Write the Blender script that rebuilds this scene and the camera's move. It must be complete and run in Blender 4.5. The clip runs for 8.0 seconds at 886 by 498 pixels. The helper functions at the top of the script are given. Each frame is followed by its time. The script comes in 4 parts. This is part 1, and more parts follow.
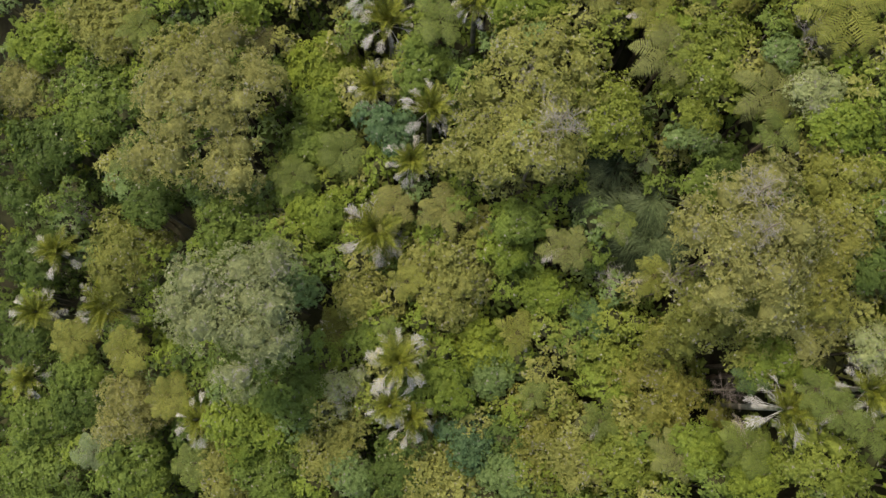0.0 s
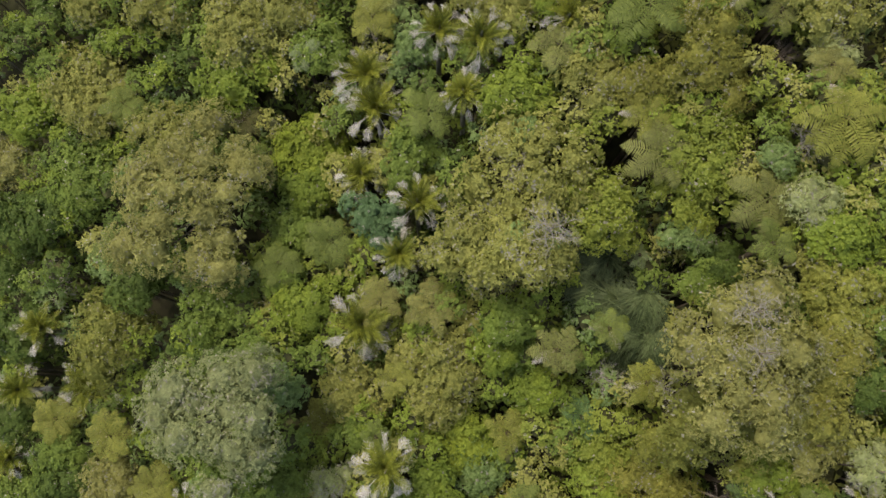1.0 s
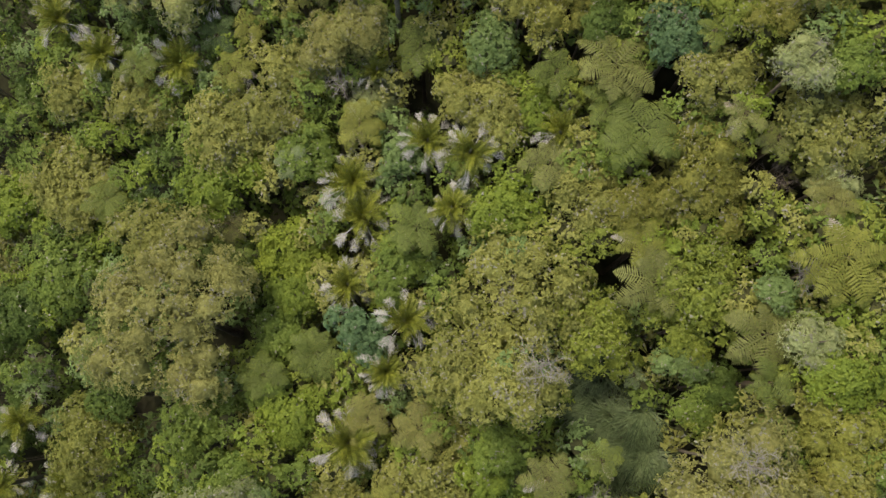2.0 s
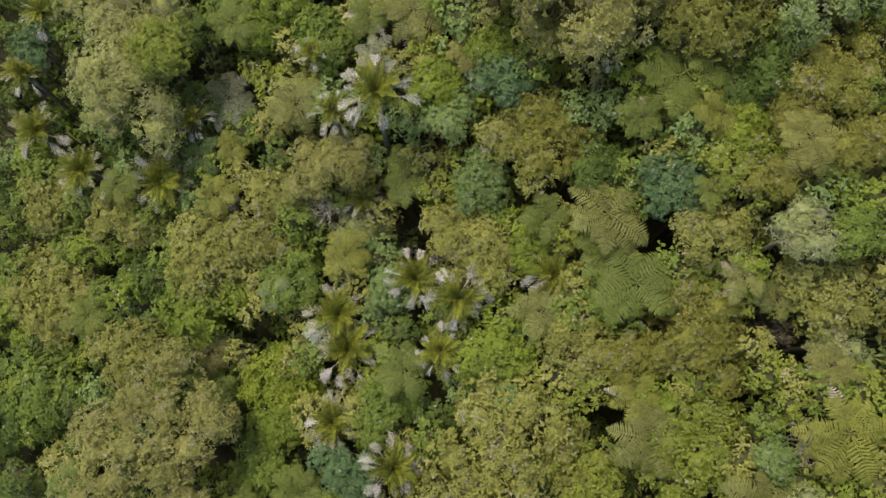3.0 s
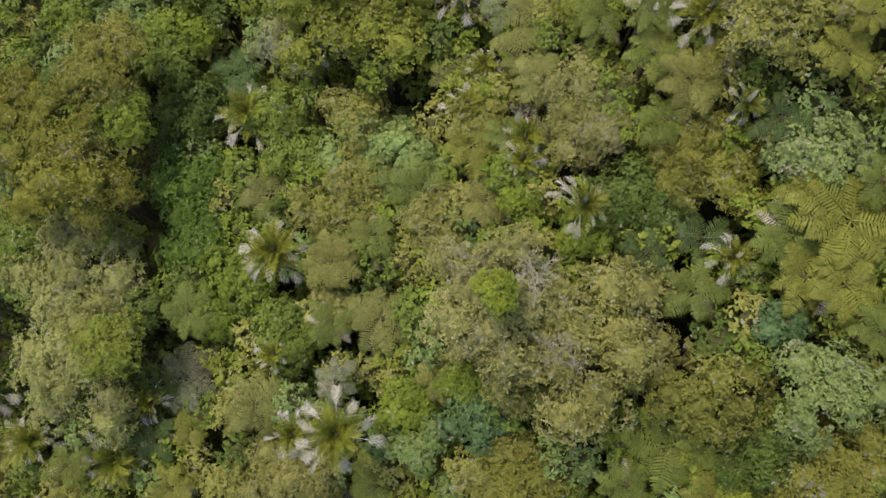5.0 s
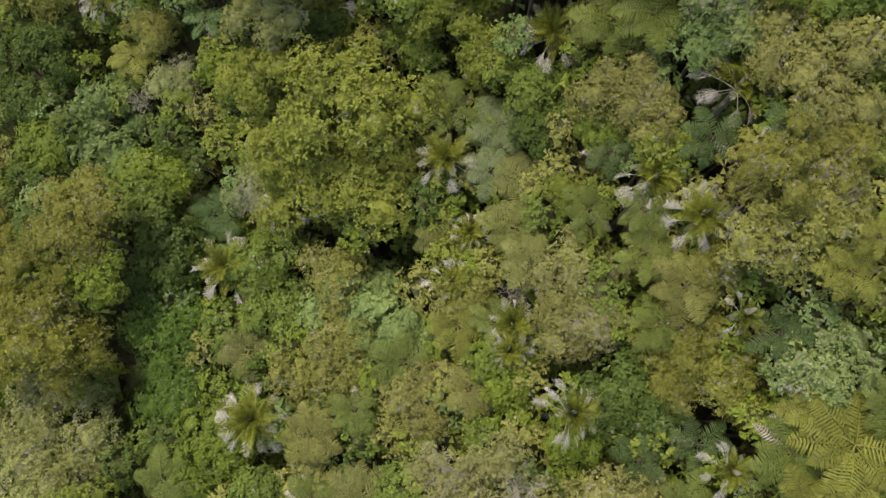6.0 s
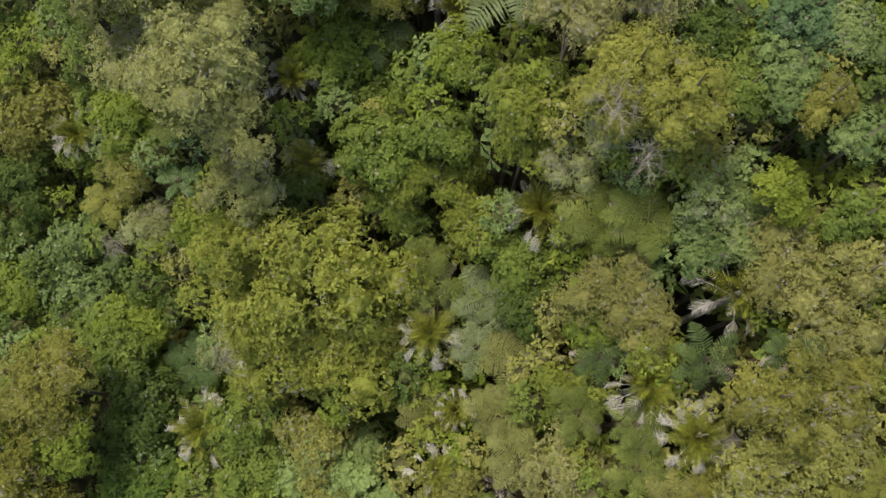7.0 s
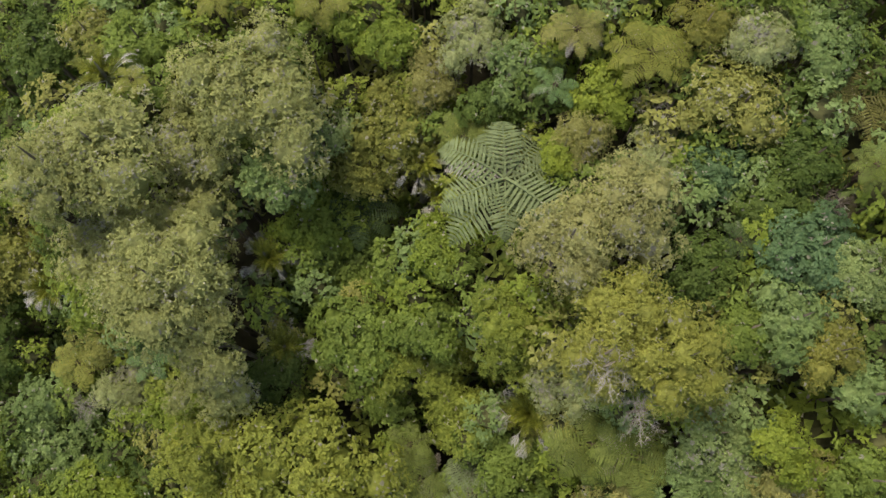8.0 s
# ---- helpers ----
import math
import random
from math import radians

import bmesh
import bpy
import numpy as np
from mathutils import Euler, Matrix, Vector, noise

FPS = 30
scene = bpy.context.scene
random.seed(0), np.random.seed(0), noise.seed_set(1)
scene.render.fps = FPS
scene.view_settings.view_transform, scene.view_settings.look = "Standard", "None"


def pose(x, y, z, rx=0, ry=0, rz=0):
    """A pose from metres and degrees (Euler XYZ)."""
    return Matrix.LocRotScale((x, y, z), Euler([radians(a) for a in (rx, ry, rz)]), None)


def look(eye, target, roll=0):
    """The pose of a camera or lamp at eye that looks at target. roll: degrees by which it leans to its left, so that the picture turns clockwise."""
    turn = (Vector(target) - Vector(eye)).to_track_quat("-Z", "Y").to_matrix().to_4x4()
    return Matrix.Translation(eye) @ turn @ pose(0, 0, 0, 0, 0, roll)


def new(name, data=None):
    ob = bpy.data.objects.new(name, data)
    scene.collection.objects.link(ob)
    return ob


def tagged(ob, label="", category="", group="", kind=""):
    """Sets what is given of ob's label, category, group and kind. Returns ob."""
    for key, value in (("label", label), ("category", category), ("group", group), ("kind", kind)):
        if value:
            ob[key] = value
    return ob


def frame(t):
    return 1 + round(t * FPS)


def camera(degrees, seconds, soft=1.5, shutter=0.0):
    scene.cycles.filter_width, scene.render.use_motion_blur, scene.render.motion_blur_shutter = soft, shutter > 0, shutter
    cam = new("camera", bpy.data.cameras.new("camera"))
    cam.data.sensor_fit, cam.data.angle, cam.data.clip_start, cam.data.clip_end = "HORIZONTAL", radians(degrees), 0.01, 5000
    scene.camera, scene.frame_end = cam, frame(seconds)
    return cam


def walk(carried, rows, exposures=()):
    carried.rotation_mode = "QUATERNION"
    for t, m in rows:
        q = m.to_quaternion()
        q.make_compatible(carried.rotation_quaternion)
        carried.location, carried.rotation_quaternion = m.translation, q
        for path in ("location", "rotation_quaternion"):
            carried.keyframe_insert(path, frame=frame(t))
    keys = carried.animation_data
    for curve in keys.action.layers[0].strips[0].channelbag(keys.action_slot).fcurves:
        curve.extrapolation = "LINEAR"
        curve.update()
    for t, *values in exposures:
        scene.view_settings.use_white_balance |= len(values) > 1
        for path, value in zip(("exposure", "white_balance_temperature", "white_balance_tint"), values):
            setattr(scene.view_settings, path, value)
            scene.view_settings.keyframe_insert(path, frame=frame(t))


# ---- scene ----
# The way of the camera: seconds, place in metres, turn in degrees.
cam = camera(58.3, 8.0, soft=1.5)
ROWS = [
    (0.0, -0.001, 0.037, 49.994, 9.893, -0.010, 0.028),
    (0.5, 0.256, 2.111, 49.892, 10.018, -0.033, 0.001),
    (1.0, 0.524, 4.363, 49.804, 10.169, -0.016, 0.018),
    (1.5, 0.793, 6.772, 49.738, 10.319, 0.039, -0.014),
    (3.0, 1.561, 15.429, 49.652, 11.021, -0.029, -0.005),
    (3.5, 1.771, 18.409, 49.664, 11.199, -0.109, -0.005),
    (4.0, 2.139, 21.674, 49.623, 11.524, -0.039, 0.097),
    (4.5, 2.469, 24.855, 49.592, 11.846, -0.005, 0.176),
    (6.0, 3.355, 34.782, 49.636, 12.461, -0.041, 0.201),
    (6.5, 3.520, 37.765, 49.686, 12.829, -0.264, 0.190),
    (7.0, 3.822, 41.142, 49.719, 13.009, -0.243, 0.165),
    (7.5, 4.119, 44.622, 49.794, 13.259, -0.231, 0.201),
    (8.0, 4.410, 47.814, 49.846, 13.557, -0.188, 0.284),
]
walk(cam, [(t, pose(x, y, z, rx, ry, rz)) for t, x, y, z, rx, ry, rz in ROWS], exposures=[(0.0, 1.34, 7800, 4), (8.0, 1.34, 7800, 4)])

# ---- sky and sun ----
SUN_ELEVATION, SUN_AZIMUTH = 64.0, -45.0  # degrees; the azimuth runs clockwise from ahead (+y)
world = bpy.data.worlds.new("sky")
scene.world = world
world.use_nodes = True
wt = world.node_tree
wt.nodes.clear()
w_out = wt.nodes.new("ShaderNodeOutputWorld")
w_bg = wt.nodes.new("ShaderNodeBackground")
w_sky = wt.nodes.new("ShaderNodeTexSky")
w_sky.sky_type = "NISHITA"
w_sky.sun_disc = False
w_sky.sun_elevation = radians(SUN_ELEVATION)
w_sky.sun_rotation = radians(SUN_AZIMUTH)
w_sky.air_density, w_sky.dust_density, w_sky.ozone_density = 1.0, 3.0, 0.6
w_bg.inputs["Strength"].default_value = 0.15
wt.links.new(w_sky.outputs[0], w_bg.inputs[0])
wt.links.new(w_bg.outputs[0], w_out.inputs[0])

sun_data = bpy.data.lights.new("sun", "SUN")
sun_data.energy, sun_data.angle, sun_data.color = 1.6, radians(9.0), (1.0, 0.955, 0.87)
sun = new("sun", sun_data)
_e, _a = radians(SUN_ELEVATION), radians(SUN_AZIMUTH)
sun_way = Vector((math.cos(_e) * math.sin(_a), math.cos(_e) * math.cos(_a), math.sin(_e)))
sun.matrix_world = look(sun_way * 90, (0, 0, 0))


# ---- materials ----
def leaf_material(name, young, old, rough=0.55, through_share=0.48, patch=0.8, island=0.6, dead=0.0):
    """Foliage: two tones mixed leaf by leaf, clump by clump and in soft patches, with a little light coming through.
    dead: share of withered grey-brown leaves."""
    m = bpy.data.materials.new(name)
    m.use_nodes = True
    nt = m.node_tree
    nt.nodes.clear()
    n, l = nt.nodes.new, nt.links.new
    out = n("ShaderNodeOutputMaterial")
    geo, info = n("ShaderNodeNewGeometry"), n("ShaderNodeObjectInfo")
    spots = n("ShaderNodeTexNoise")
    spots.inputs["Scale"].default_value, spots.inputs["Detail"].default_value = patch, 3.0
    l(geo.outputs["Position"], spots.inputs["Vector"])
    mixer = n("ShaderNodeMath"); mixer.operation = "MULTIPLY_ADD"
    l(geo.outputs["Random Per Island"], mixer.inputs[0]); mixer.inputs[1].default_value = island
    l(spots.outputs["Fac"], mixer.inputs[2])
    add = n("ShaderNodeMath"); add.operation = "MULTIPLY_ADD"
    l(info.outputs["Random"], add.inputs[0]); add.inputs[1].default_value = 0.45
    l(mixer.outputs[0], add.inputs[2])
    rng = n("ShaderNodeMapRange")
    rng.inputs["From Min"].default_value, rng.inputs["From Max"].default_value = 0.4, 1.4
    l(add.outputs[0], rng.inputs["Value"])
    tone = n("ShaderNodeMix"); tone.data_type = "RGBA"
    l(rng.outputs[0], tone.inputs["Factor"])
    tone.inputs["A"].default_value, tone.inputs["B"].default_value = (*old, 1), (*young, 1)
    colour = tone.outputs["Result"]
    cells = n("ShaderNodeTexVoronoi")
    cells.inputs["Scale"].default_value = 9.0
    l(geo.outputs["Position"], cells.inputs["Vector"])
    apart = n("ShaderNodeSeparateColor")
    l(cells.outputs["Color"], apart.inputs[0])
    if dead:
        where = n("ShaderNodeTexNoise")
        where.inputs["Scale"].default_value, where.inputs["Detail"].default_value = 0.9, 2.0
        l(geo.outputs["Position"], where.inputs["Vector"])
        share = n("ShaderNodeMapRange")
        share.inputs["From Min"].default_value, share.inputs["From Max"].default_value = 0.5, 0.72
        share.inputs["To Min"].default_value, share.inputs["To Max"].default_value = dead * 0.3, min(0.7, dead * 6)
        l(where.outputs["Fac"], share.inputs["Value"])
        pick = n("ShaderNodeMath"); pick.operation = "LESS_THAN"
        l(apart.outputs[1], pick.inputs[0]); l(share.outputs[0], pick.inputs[1])
        wither = n("ShaderNodeMix"); wither.data_type = "RGBA"
        l(pick.outputs[0], wither.inputs["Factor"]); l(colour, wither.inputs["A"])
        wither.inputs["B"].default_value = (0.25, 0.243, 0.205, 1)
        colour = wither.outputs["Result"]
    value = n("ShaderNodeHueSaturation")
    vv = n("ShaderNodeMath"); vv.operation = "MULTIPLY_ADD"
    l(info.outputs["Random"], vv.inputs[0]); vv.inputs[1].default_value = 0.24; vv.inputs[2].default_value = 0.88
    fleck = n("ShaderNodeMapRange")
    fleck.inputs["To Min"].default_value, fleck.inputs["To Max"].default_value = 0.8, 1.2
    l(apart.outputs[0], fleck.inputs["Value"])
    both = n("ShaderNodeMath"); both.operation = "MULTIPLY"
    l(vv.outputs[0], both.inputs[0]); l(fleck.outputs[0], both.inputs[1])
    l(both.outputs[0], value.inputs["Value"]); l(colour, value.inputs["Color"])
    grain = n("ShaderNodeTexNoise")
    grain.inputs["Scale"].default_value, grain.inputs["Detail"].default_value = 16.0, 2.0
    l(geo.outputs["Position"], grain.inputs["Vector"])
    relief = n("ShaderNodeBump")
    relief.inputs["Strength"].default_value, relief.inputs["Distance"].default_value = 0.4, 0.06
    l(grain.outputs["Fac"], relief.inputs["Height"])
    bsdf = n("ShaderNodeBsdfPrincipled")
    bsdf.inputs["Roughness"].default_value = rough
    bsdf.inputs["Specular IOR Level"].default_value = 0.13
    l(value.outputs["Color"], bsdf.inputs["Base Color"]); l(relief.outputs[0], bsdf.inputs["Normal"])
    tr = n("ShaderNodeBsdfTranslucent")
    l(value.outputs["Color"], tr.inputs["Color"])
    mix = n("ShaderNodeMixShader")
    mix.inputs["Fac"].default_value = through_share
    l(bsdf.outputs[0], mix.inputs[1]); l(tr.outputs[0], mix.inputs[2]); l(mix.outputs[0], out.inputs["Surface"])
    return m


def rough_material(name, low, high, scale, rough=0.9, bump=0.4, stretch=(1, 1, 1)):
    """Bark, wood and earth: two tones in noise at two scales, with fine relief."""
    m = bpy.data.materials.new(name)
    m.use_nodes = True
    nt = m.node_tree
    n, l = nt.nodes.new, nt.links.new
    bsdf = nt.nodes["Principled BSDF"]
    bsdf.inputs["Roughness"].default_value = rough
    bsdf.inputs["Specular IOR Level"].default_value = 0.15
    geo, mp = n("ShaderNodeNewGeometry"), n("ShaderNodeMapping")
    mp.inputs["Scale"].default_value = stretch
    l(geo.outputs["Position"], mp.inputs["Vector"])
    a, b = n("ShaderNodeTexNoise"), n("ShaderNodeTexNoise")
    a.inputs["Scale"].default_value, a.inputs["Detail"].default_value = scale, 6.0
    b.inputs["Scale"].default_value, b.inputs["Detail"].default_value = scale * 0.12, 2.0
    l(mp.outputs[0], a.inputs["Vector"]); l(mp.outputs[0], b.inputs["Vector"])
    both = n("ShaderNodeMath"); both.operation = "MULTIPLY"
    l(a.outputs["Fac"], both.inputs[0]); l(b.outputs["Fac"], both.inputs[1])
    rng = n("ShaderNodeMapRange")
    rng.inputs["From Min"].default_value, rng.inputs["From Max"].default_value = 0.12, 0.42
    l(both.outputs[0], rng.inputs["Value"])
    tone = n("ShaderNodeMix"); tone.data_type = "RGBA"
    l(rng.outputs[0], tone.inputs["Factor"])
    tone.inputs["A"].default_value, tone.inputs["B"].default_value = (*low, 1), (*high, 1)
    l(tone.outputs["Result"], bsdf.inputs["Base Color"])
    bp = n("ShaderNodeBump")
    bp.inputs["Strength"].default_value, bp.inputs["Distance"].default_value = bump, 0.05
    l(a.outputs["Fac"], bp.inputs["Height"]); l(bp.outputs[0], bsdf.inputs["Normal"])
    return m


BARK = rough_material("bark", (0.07, 0.055, 0.04), (0.2, 0.17, 0.14), 9.0, stretch=(1, 1, 0.25))
FERN_BARK = rough_material("fern_bark", (0.025, 0.018, 0.012), (0.09, 0.065, 0.045), 14.0, bump=0.8)
PALM_BARK = rough_material("palm_bark", (0.1, 0.1, 0.075), (0.26, 0.25, 0.2), 8.0, stretch=(1, 1, 3))
SHAFT = rough_material("crownshaft", (0.06, 0.1, 0.03), (0.13, 0.17, 0.06), 5.0, rough=0.45, bump=0.1)
PALE_WOOD = rough_material("weathered_wood", (0.13, 0.12, 0.105), (0.27, 0.255, 0.235), 12.0)
DARK_WOOD = rough_material("dead_twig", (0.05, 0.04, 0.035), (0.16, 0.135, 0.12), 12.0)
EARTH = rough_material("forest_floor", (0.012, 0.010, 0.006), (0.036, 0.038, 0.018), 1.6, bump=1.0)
# Twig cores of the undergrowth, darkened to carry the shade between the leaves.
INNER = rough_material("shaded_inner_twigs", (0.028, 0.03, 0.013), (0.07, 0.072, 0.032), 6.0)
STEM = rough_material("frond_stem", (0.1, 0.08, 0.03), (0.2, 0.17, 0.07), 20.0, rough=0.6, bump=0.1)

# Crown colours of the broadleaf trees: young tone, old tone, leaf shape, words.
TREES, FERNS = {}, {}


def tree_kind(key, young, old, shape, words, withered):
    TREES[key] = (young, old, shape, words, withered)


def fern_kind(key, young, old, words, fronds, spread):
    FERNS[key] = (young, old, words, fronds, spread)


tree_kind("olive", (0.230, 0.228, 0.083), (0.188, 0.190, 0.064), "tuft", "olive-brown broadleaf tree with tufted crown", 0.05)
tree_kind("brown", (0.186, 0.187, 0.039), (0.130, 0.137, 0.030), "tuft", "brown-gold broadleaf tree with dense small leaves", 0.04)
tree_kind("gold", (0.199, 0.198, 0.051), (0.163, 0.170, 0.041), "tuft", "golden-olive broadleaf tree with dense small leaves", 0.04)
tree_kind("yellow", (0.218, 0.228, 0.056), (0.178, 0.190, 0.044), "tuft", "bright yellow-olive tree with rounded leafy lobes", 0.03)
tree_kind("tan", (0.249, 0.249, 0.105), (0.211, 0.215, 0.086), "tuft", "pale tan-olive tree with soft tufted crown", 0.06)
tree_kind("light", (0.224, 0.229, 0.071), (0.186, 0.199, 0.056), "small", "light green broadleaf tree with small leaves", 0.04)
tree_kind("lime", (0.180, 0.212, 0.043), (0.142, 0.180, 0.036), "small", "yellow-green broadleaf tree with glossy leaves", 0.02)
tree_kind("leaf", (0.164, 0.211, 0.036), (0.121, 0.173, 0.033), "broad", "fresh green broadleaf shrub-tree with glossy leaves", 0.01)
tree_kind("leafgold", (0.214, 0.236, 0.051), (0.156, 0.186, 0.037), "small", "spreading tree with golden-green glossy leaves", 0.02)
tree_kind("bright", (0.180, 0.222, 0.036), (0.140, 0.185, 0.030), "broad", "vivid yellow-green leafy tree", 0.0)
tree_kind("mid", (0.136, 0.184, 0.041), (0.101, 0.147, 0.033), "broad", "mid-green broadleaf tree with leathery leaves", 0.01)
tree_kind("green", (0.105, 0.167, 0.036), (0.075, 0.127, 0.028), "fine", "smooth green domed tree with fine dense leaves", 0.01)
# Dark green, lowered further so that the colour carries shade at the hill's foot.
tree_kind("dark", (0.083, 0.120, 0.030), (0.056, 0.092, 0.021), "broad", "dark green broadleaf shrub with shade in its colour", 0.01)
tree_kind("moss", (0.166, 0.175, 0.046), (0.122, 0.136, 0.033), "small", "moss-green broadleaf tree with small leaves", 0.03)
tree_kind("mint", (0.159, 0.218, 0.083), (0.116, 0.178, 0.058), "round", "pale blue-green shrub-tree with round leaves", 0.02)
tree_kind("mintpuff", (0.197, 0.264, 0.100), (0.151, 0.209, 0.076), "puff", "pale mint-green tree with cauliflower puffs", 0.0)
tree_kind("blue", (0.097, 0.158, 0.075), (0.067, 0.120, 0.050), "round", "blue-green shrub with small round leaves", 0.02)
tree_kind("ash", (0.260, 0.290, 0.139), (0.231, 0.262, 0.110), "fine", "ash-grey fine-leaved tree with pale twigs", 0.12)
tree_kind("grey", (0.190, 0.212, 0.104), (0.166, 0.190, 0.088), "fine", "grey-green domed tree with fine pale leaves", 0.06)
tree_kind("ashgreen", (0.194, 0.246, 0.099), (0.147, 0.201, 0.072), "small", "grey-green tree with small pale leaves", 0.06)
tree_kind("pale", (0.238, 0.252, 0.100), (0.211, 0.228, 0.084), "tuft", "pale olive-green tree with tufted crown", 0.06)
# Tree ferns: young tone, old tone, words, fronds, breadth of a frond.
fern_kind("green", (0.108, 0.132, 0.032), (0.084, 0.108, 0.024), "green tree fern with a wheel of arching fronds", 12, 1.0)
fern_kind("olive", (0.102, 0.127, 0.034), (0.084, 0.109, 0.026), "olive-green tree fern with arching fronds", 12, 1.0)
fern_kind("gold", (0.152, 0.154, 0.049), (0.124, 0.126, 0.038), "golden tree fern with dense fronds", 14, 1.0)
fern_kind("yellow", (0.153, 0.161, 0.037), (0.120, 0.131, 0.028), "yellow-green tree fern with dense fronds", 14, 1.0)
fern_kind("tan", (0.137, 0.147, 0.050), (0.114, 0.125, 0.040), "tan-olive tree fern with ageing fronds", 12, 1.0)
fern_kind("brown", (0.105, 0.104, 0.035), (0.066, 0.067, 0.022), "brownish tree fern with drooping old fronds", 12, 1.0)
fern_kind("dry", (0.129, 0.143, 0.101), (0.084, 0.092, 0.059), "dry grey-brown tree fern with withered fronds", 9, 1.0)
fern_kind("dark", (0.057, 0.085, 0.030), (0.040, 0.065, 0.022), "dark green tree fern in the shade", 10, 1.0)
fern_kind("mint", (0.085, 0.138, 0.055), (0.072, 0.121, 0.042), "pale grey-green tree fern with few fronds", 9, 1.0)
fern_kind("silver", (0.144, 0.179, 0.090), (0.105, 0.133, 0.062), "silvery blue-green tree fern with broad fronds", 10, 1.2)
LEAF = {k: leaf_material("leaves_" + k, v[0], v[1], dead=v[4]) for k, v in TREES.items()}
FROND = {k: leaf_material("frond_" + k, v[0], v[1], rough=0.55, through_share=0.38, patch=0.5, island=0.35) for k, v in FERNS.items()}
PALM_GREEN = leaf_material("palm_frond", (0.14, 0.152, 0.024), (0.032, 0.045, 0.009), rough=0.4, through_share=0.22, patch=2.5, island=0.7)
# Withered fronds, also paled to carry the sky's gloss on the leaflets.
PALM_DRY_GLOSS = leaf_material("dry_gloss_palm_frond", (0.29, 0.282, 0.275), (0.16, 0.156, 0.138), rough=0.5, through_share=0.1, patch=3.0, island=0.9)
# Leaflet tips: the sky's gloss painted in as a pale colour.
PALM_TIP = leaf_material("gloss_palm_tip", (0.225, 0.222, 0.195), (0.105, 0.112, 0.06), rough=0.5, through_share=0.2, patch=3.0, island=0.9)
FERN_DRY = leaf_material("dry_fern_frond", (0.33, 0.30, 0.28), (0.15, 0.125, 0.09), rough=0.7, through_share=0.1, patch=1.5, island=0.6)
SEDGE = leaf_material("sedge_blade", (0.075, 0.098, 0.046), (0.016, 0.03, 0.012), rough=0.4, through_share=0.15, patch=1.0, island=0.9)


# ---- mesh makers ----
def mesh_from(name, verts, faces, material=None, second=None, smooth=None):
    """A mesh with one material; second: another one, and the face from which on it is used; smooth: the face from which on it is rounded."""
    me = bpy.data.meshes.new(name)
    me.from_pydata([tuple(v) for v in verts], [], [tuple(f) for f in faces])
    me.update()
    me.materials.append(material)
    if smooth is not None:
        me.polygons.foreach_set("use_smooth", np.arange(len(faces)) >= smooth)
    if second:
        me.materials.append(second[0])
        me.polygons.foreach_set("material_index", (np.arange(len(faces)) >= second[1]).astype(np.int32))
    return me


def unit(v):
    return v / np.maximum(np.linalg.norm(v, axis=-1, keepdims=True), 1e-9)


def leaf_faces(rng, at, out, length, width, rise, droop):
    """One pointed leaf from each place, spread round the way out: rise says how far it stands up, droop how far its tip hangs."""
    k = len(at)
    side = rng.normal(size=(k, 3))
    side = unit(side - (side * out).sum(1, keepdims=True) * out)
    along = unit(side + out * rise * rng.uniform(0.3, 1.4, (k, 1)))
    face = unit(out - (out * along).sum(1, keepdims=True) * along + 0.2 * rng.normal(size=(k, 3)))
    across = np.cross(face, along)
    ln = length * rng.uniform(0.65, 1.25, (k, 1))
    wd = width * rng.uniform(0.75, 1.2, (k, 1))
    tip = at + along * ln - face * ln * droop
    return np.stack([at, tip - across * wd * 0.5, tip + across * wd * 0.5], axis=1)


def ball_faces(fine):
    bm = bmesh.new()
    bmesh.ops.create_icosphere(bm, subdivisions=fine, radius=1.0)
    v = np.array([p.co for p in bm.verts])
    f = np.array([[q.index for q in p.verts] for p in bm.faces])
    bm.free()
    return v, f


CORES = {fine: ball_faces(fine) for fine in (1, 2)}


def clump_shape(seed, puffs, puff_size, tufts, each, length, width, rise, droop, reach, hull=0.66, fine=1):
    """One clump of foliage of radius 1, dome up: puffs set with rosettes of leaves, over a core that reaches to the share hull of the puffs."""
    core_v, core_f = CORES[fine]
    rng = np.random.default_rng(seed)
    i = np.arange(puffs) + 0.5
    up = 1 - 1.2 * i / puffs
    az = i * 2.39996 + rng.normal(0, 0.35, puffs)
    flat = np.sqrt(np.maximum(0, 1 - up * up))
    way = np.stack([flat * np.cos(az), flat * np.sin(az), up], 1)
    size = puff_size * rng.uniform(0.7, 1.3, puffs)
    centre = way * (1 - size[:, None]) * rng.uniform(0.8, 1.1, (puffs, 1))
    share = size ** 2 / (size ** 2).sum()
    which = rng.choice(puffs, tufts, p=share)
    d = unit(rng.normal(size=(tufts, 3)) + 0.9 * way[which] + np.array([0, 0, 0.45]))
    far = size[which, None] * (1 + reach * rng.normal(size=(tufts, 1)))
    at = np.repeat(centre[which] + d * far, each, axis=0)
    out = np.repeat(unit(d + np.array([0, 0, 0.7])), each, axis=0)
    quads = leaf_faces(rng, at + 0.03 * rng.normal(size=at.shape), out, length, width, rise, droop)
    qv = quads.reshape(-1, 3)
    qf = np.arange(len(qv)).reshape(-1, 3).tolist()
    reach_of = np.array([max([0.35] + [float(c @ v) + math.sqrt(max(0.0, float(c @ v) ** 2 - float(c @ c) + r * r))
                                        for c, r in zip(centre, size) if float(c @ v) > 0 and float(c @ v) ** 2 - float(c @ c) + r * r > 0]) for v in core_v])
    core = core_v * (reach_of * hull * rng.uniform(0.9, 1.06, len(core_v)))[:, None] * np.array([1, 1, 0.95])
    return np.concatenate([qv, core]), qf, (core_f + len(qv)).tolist()


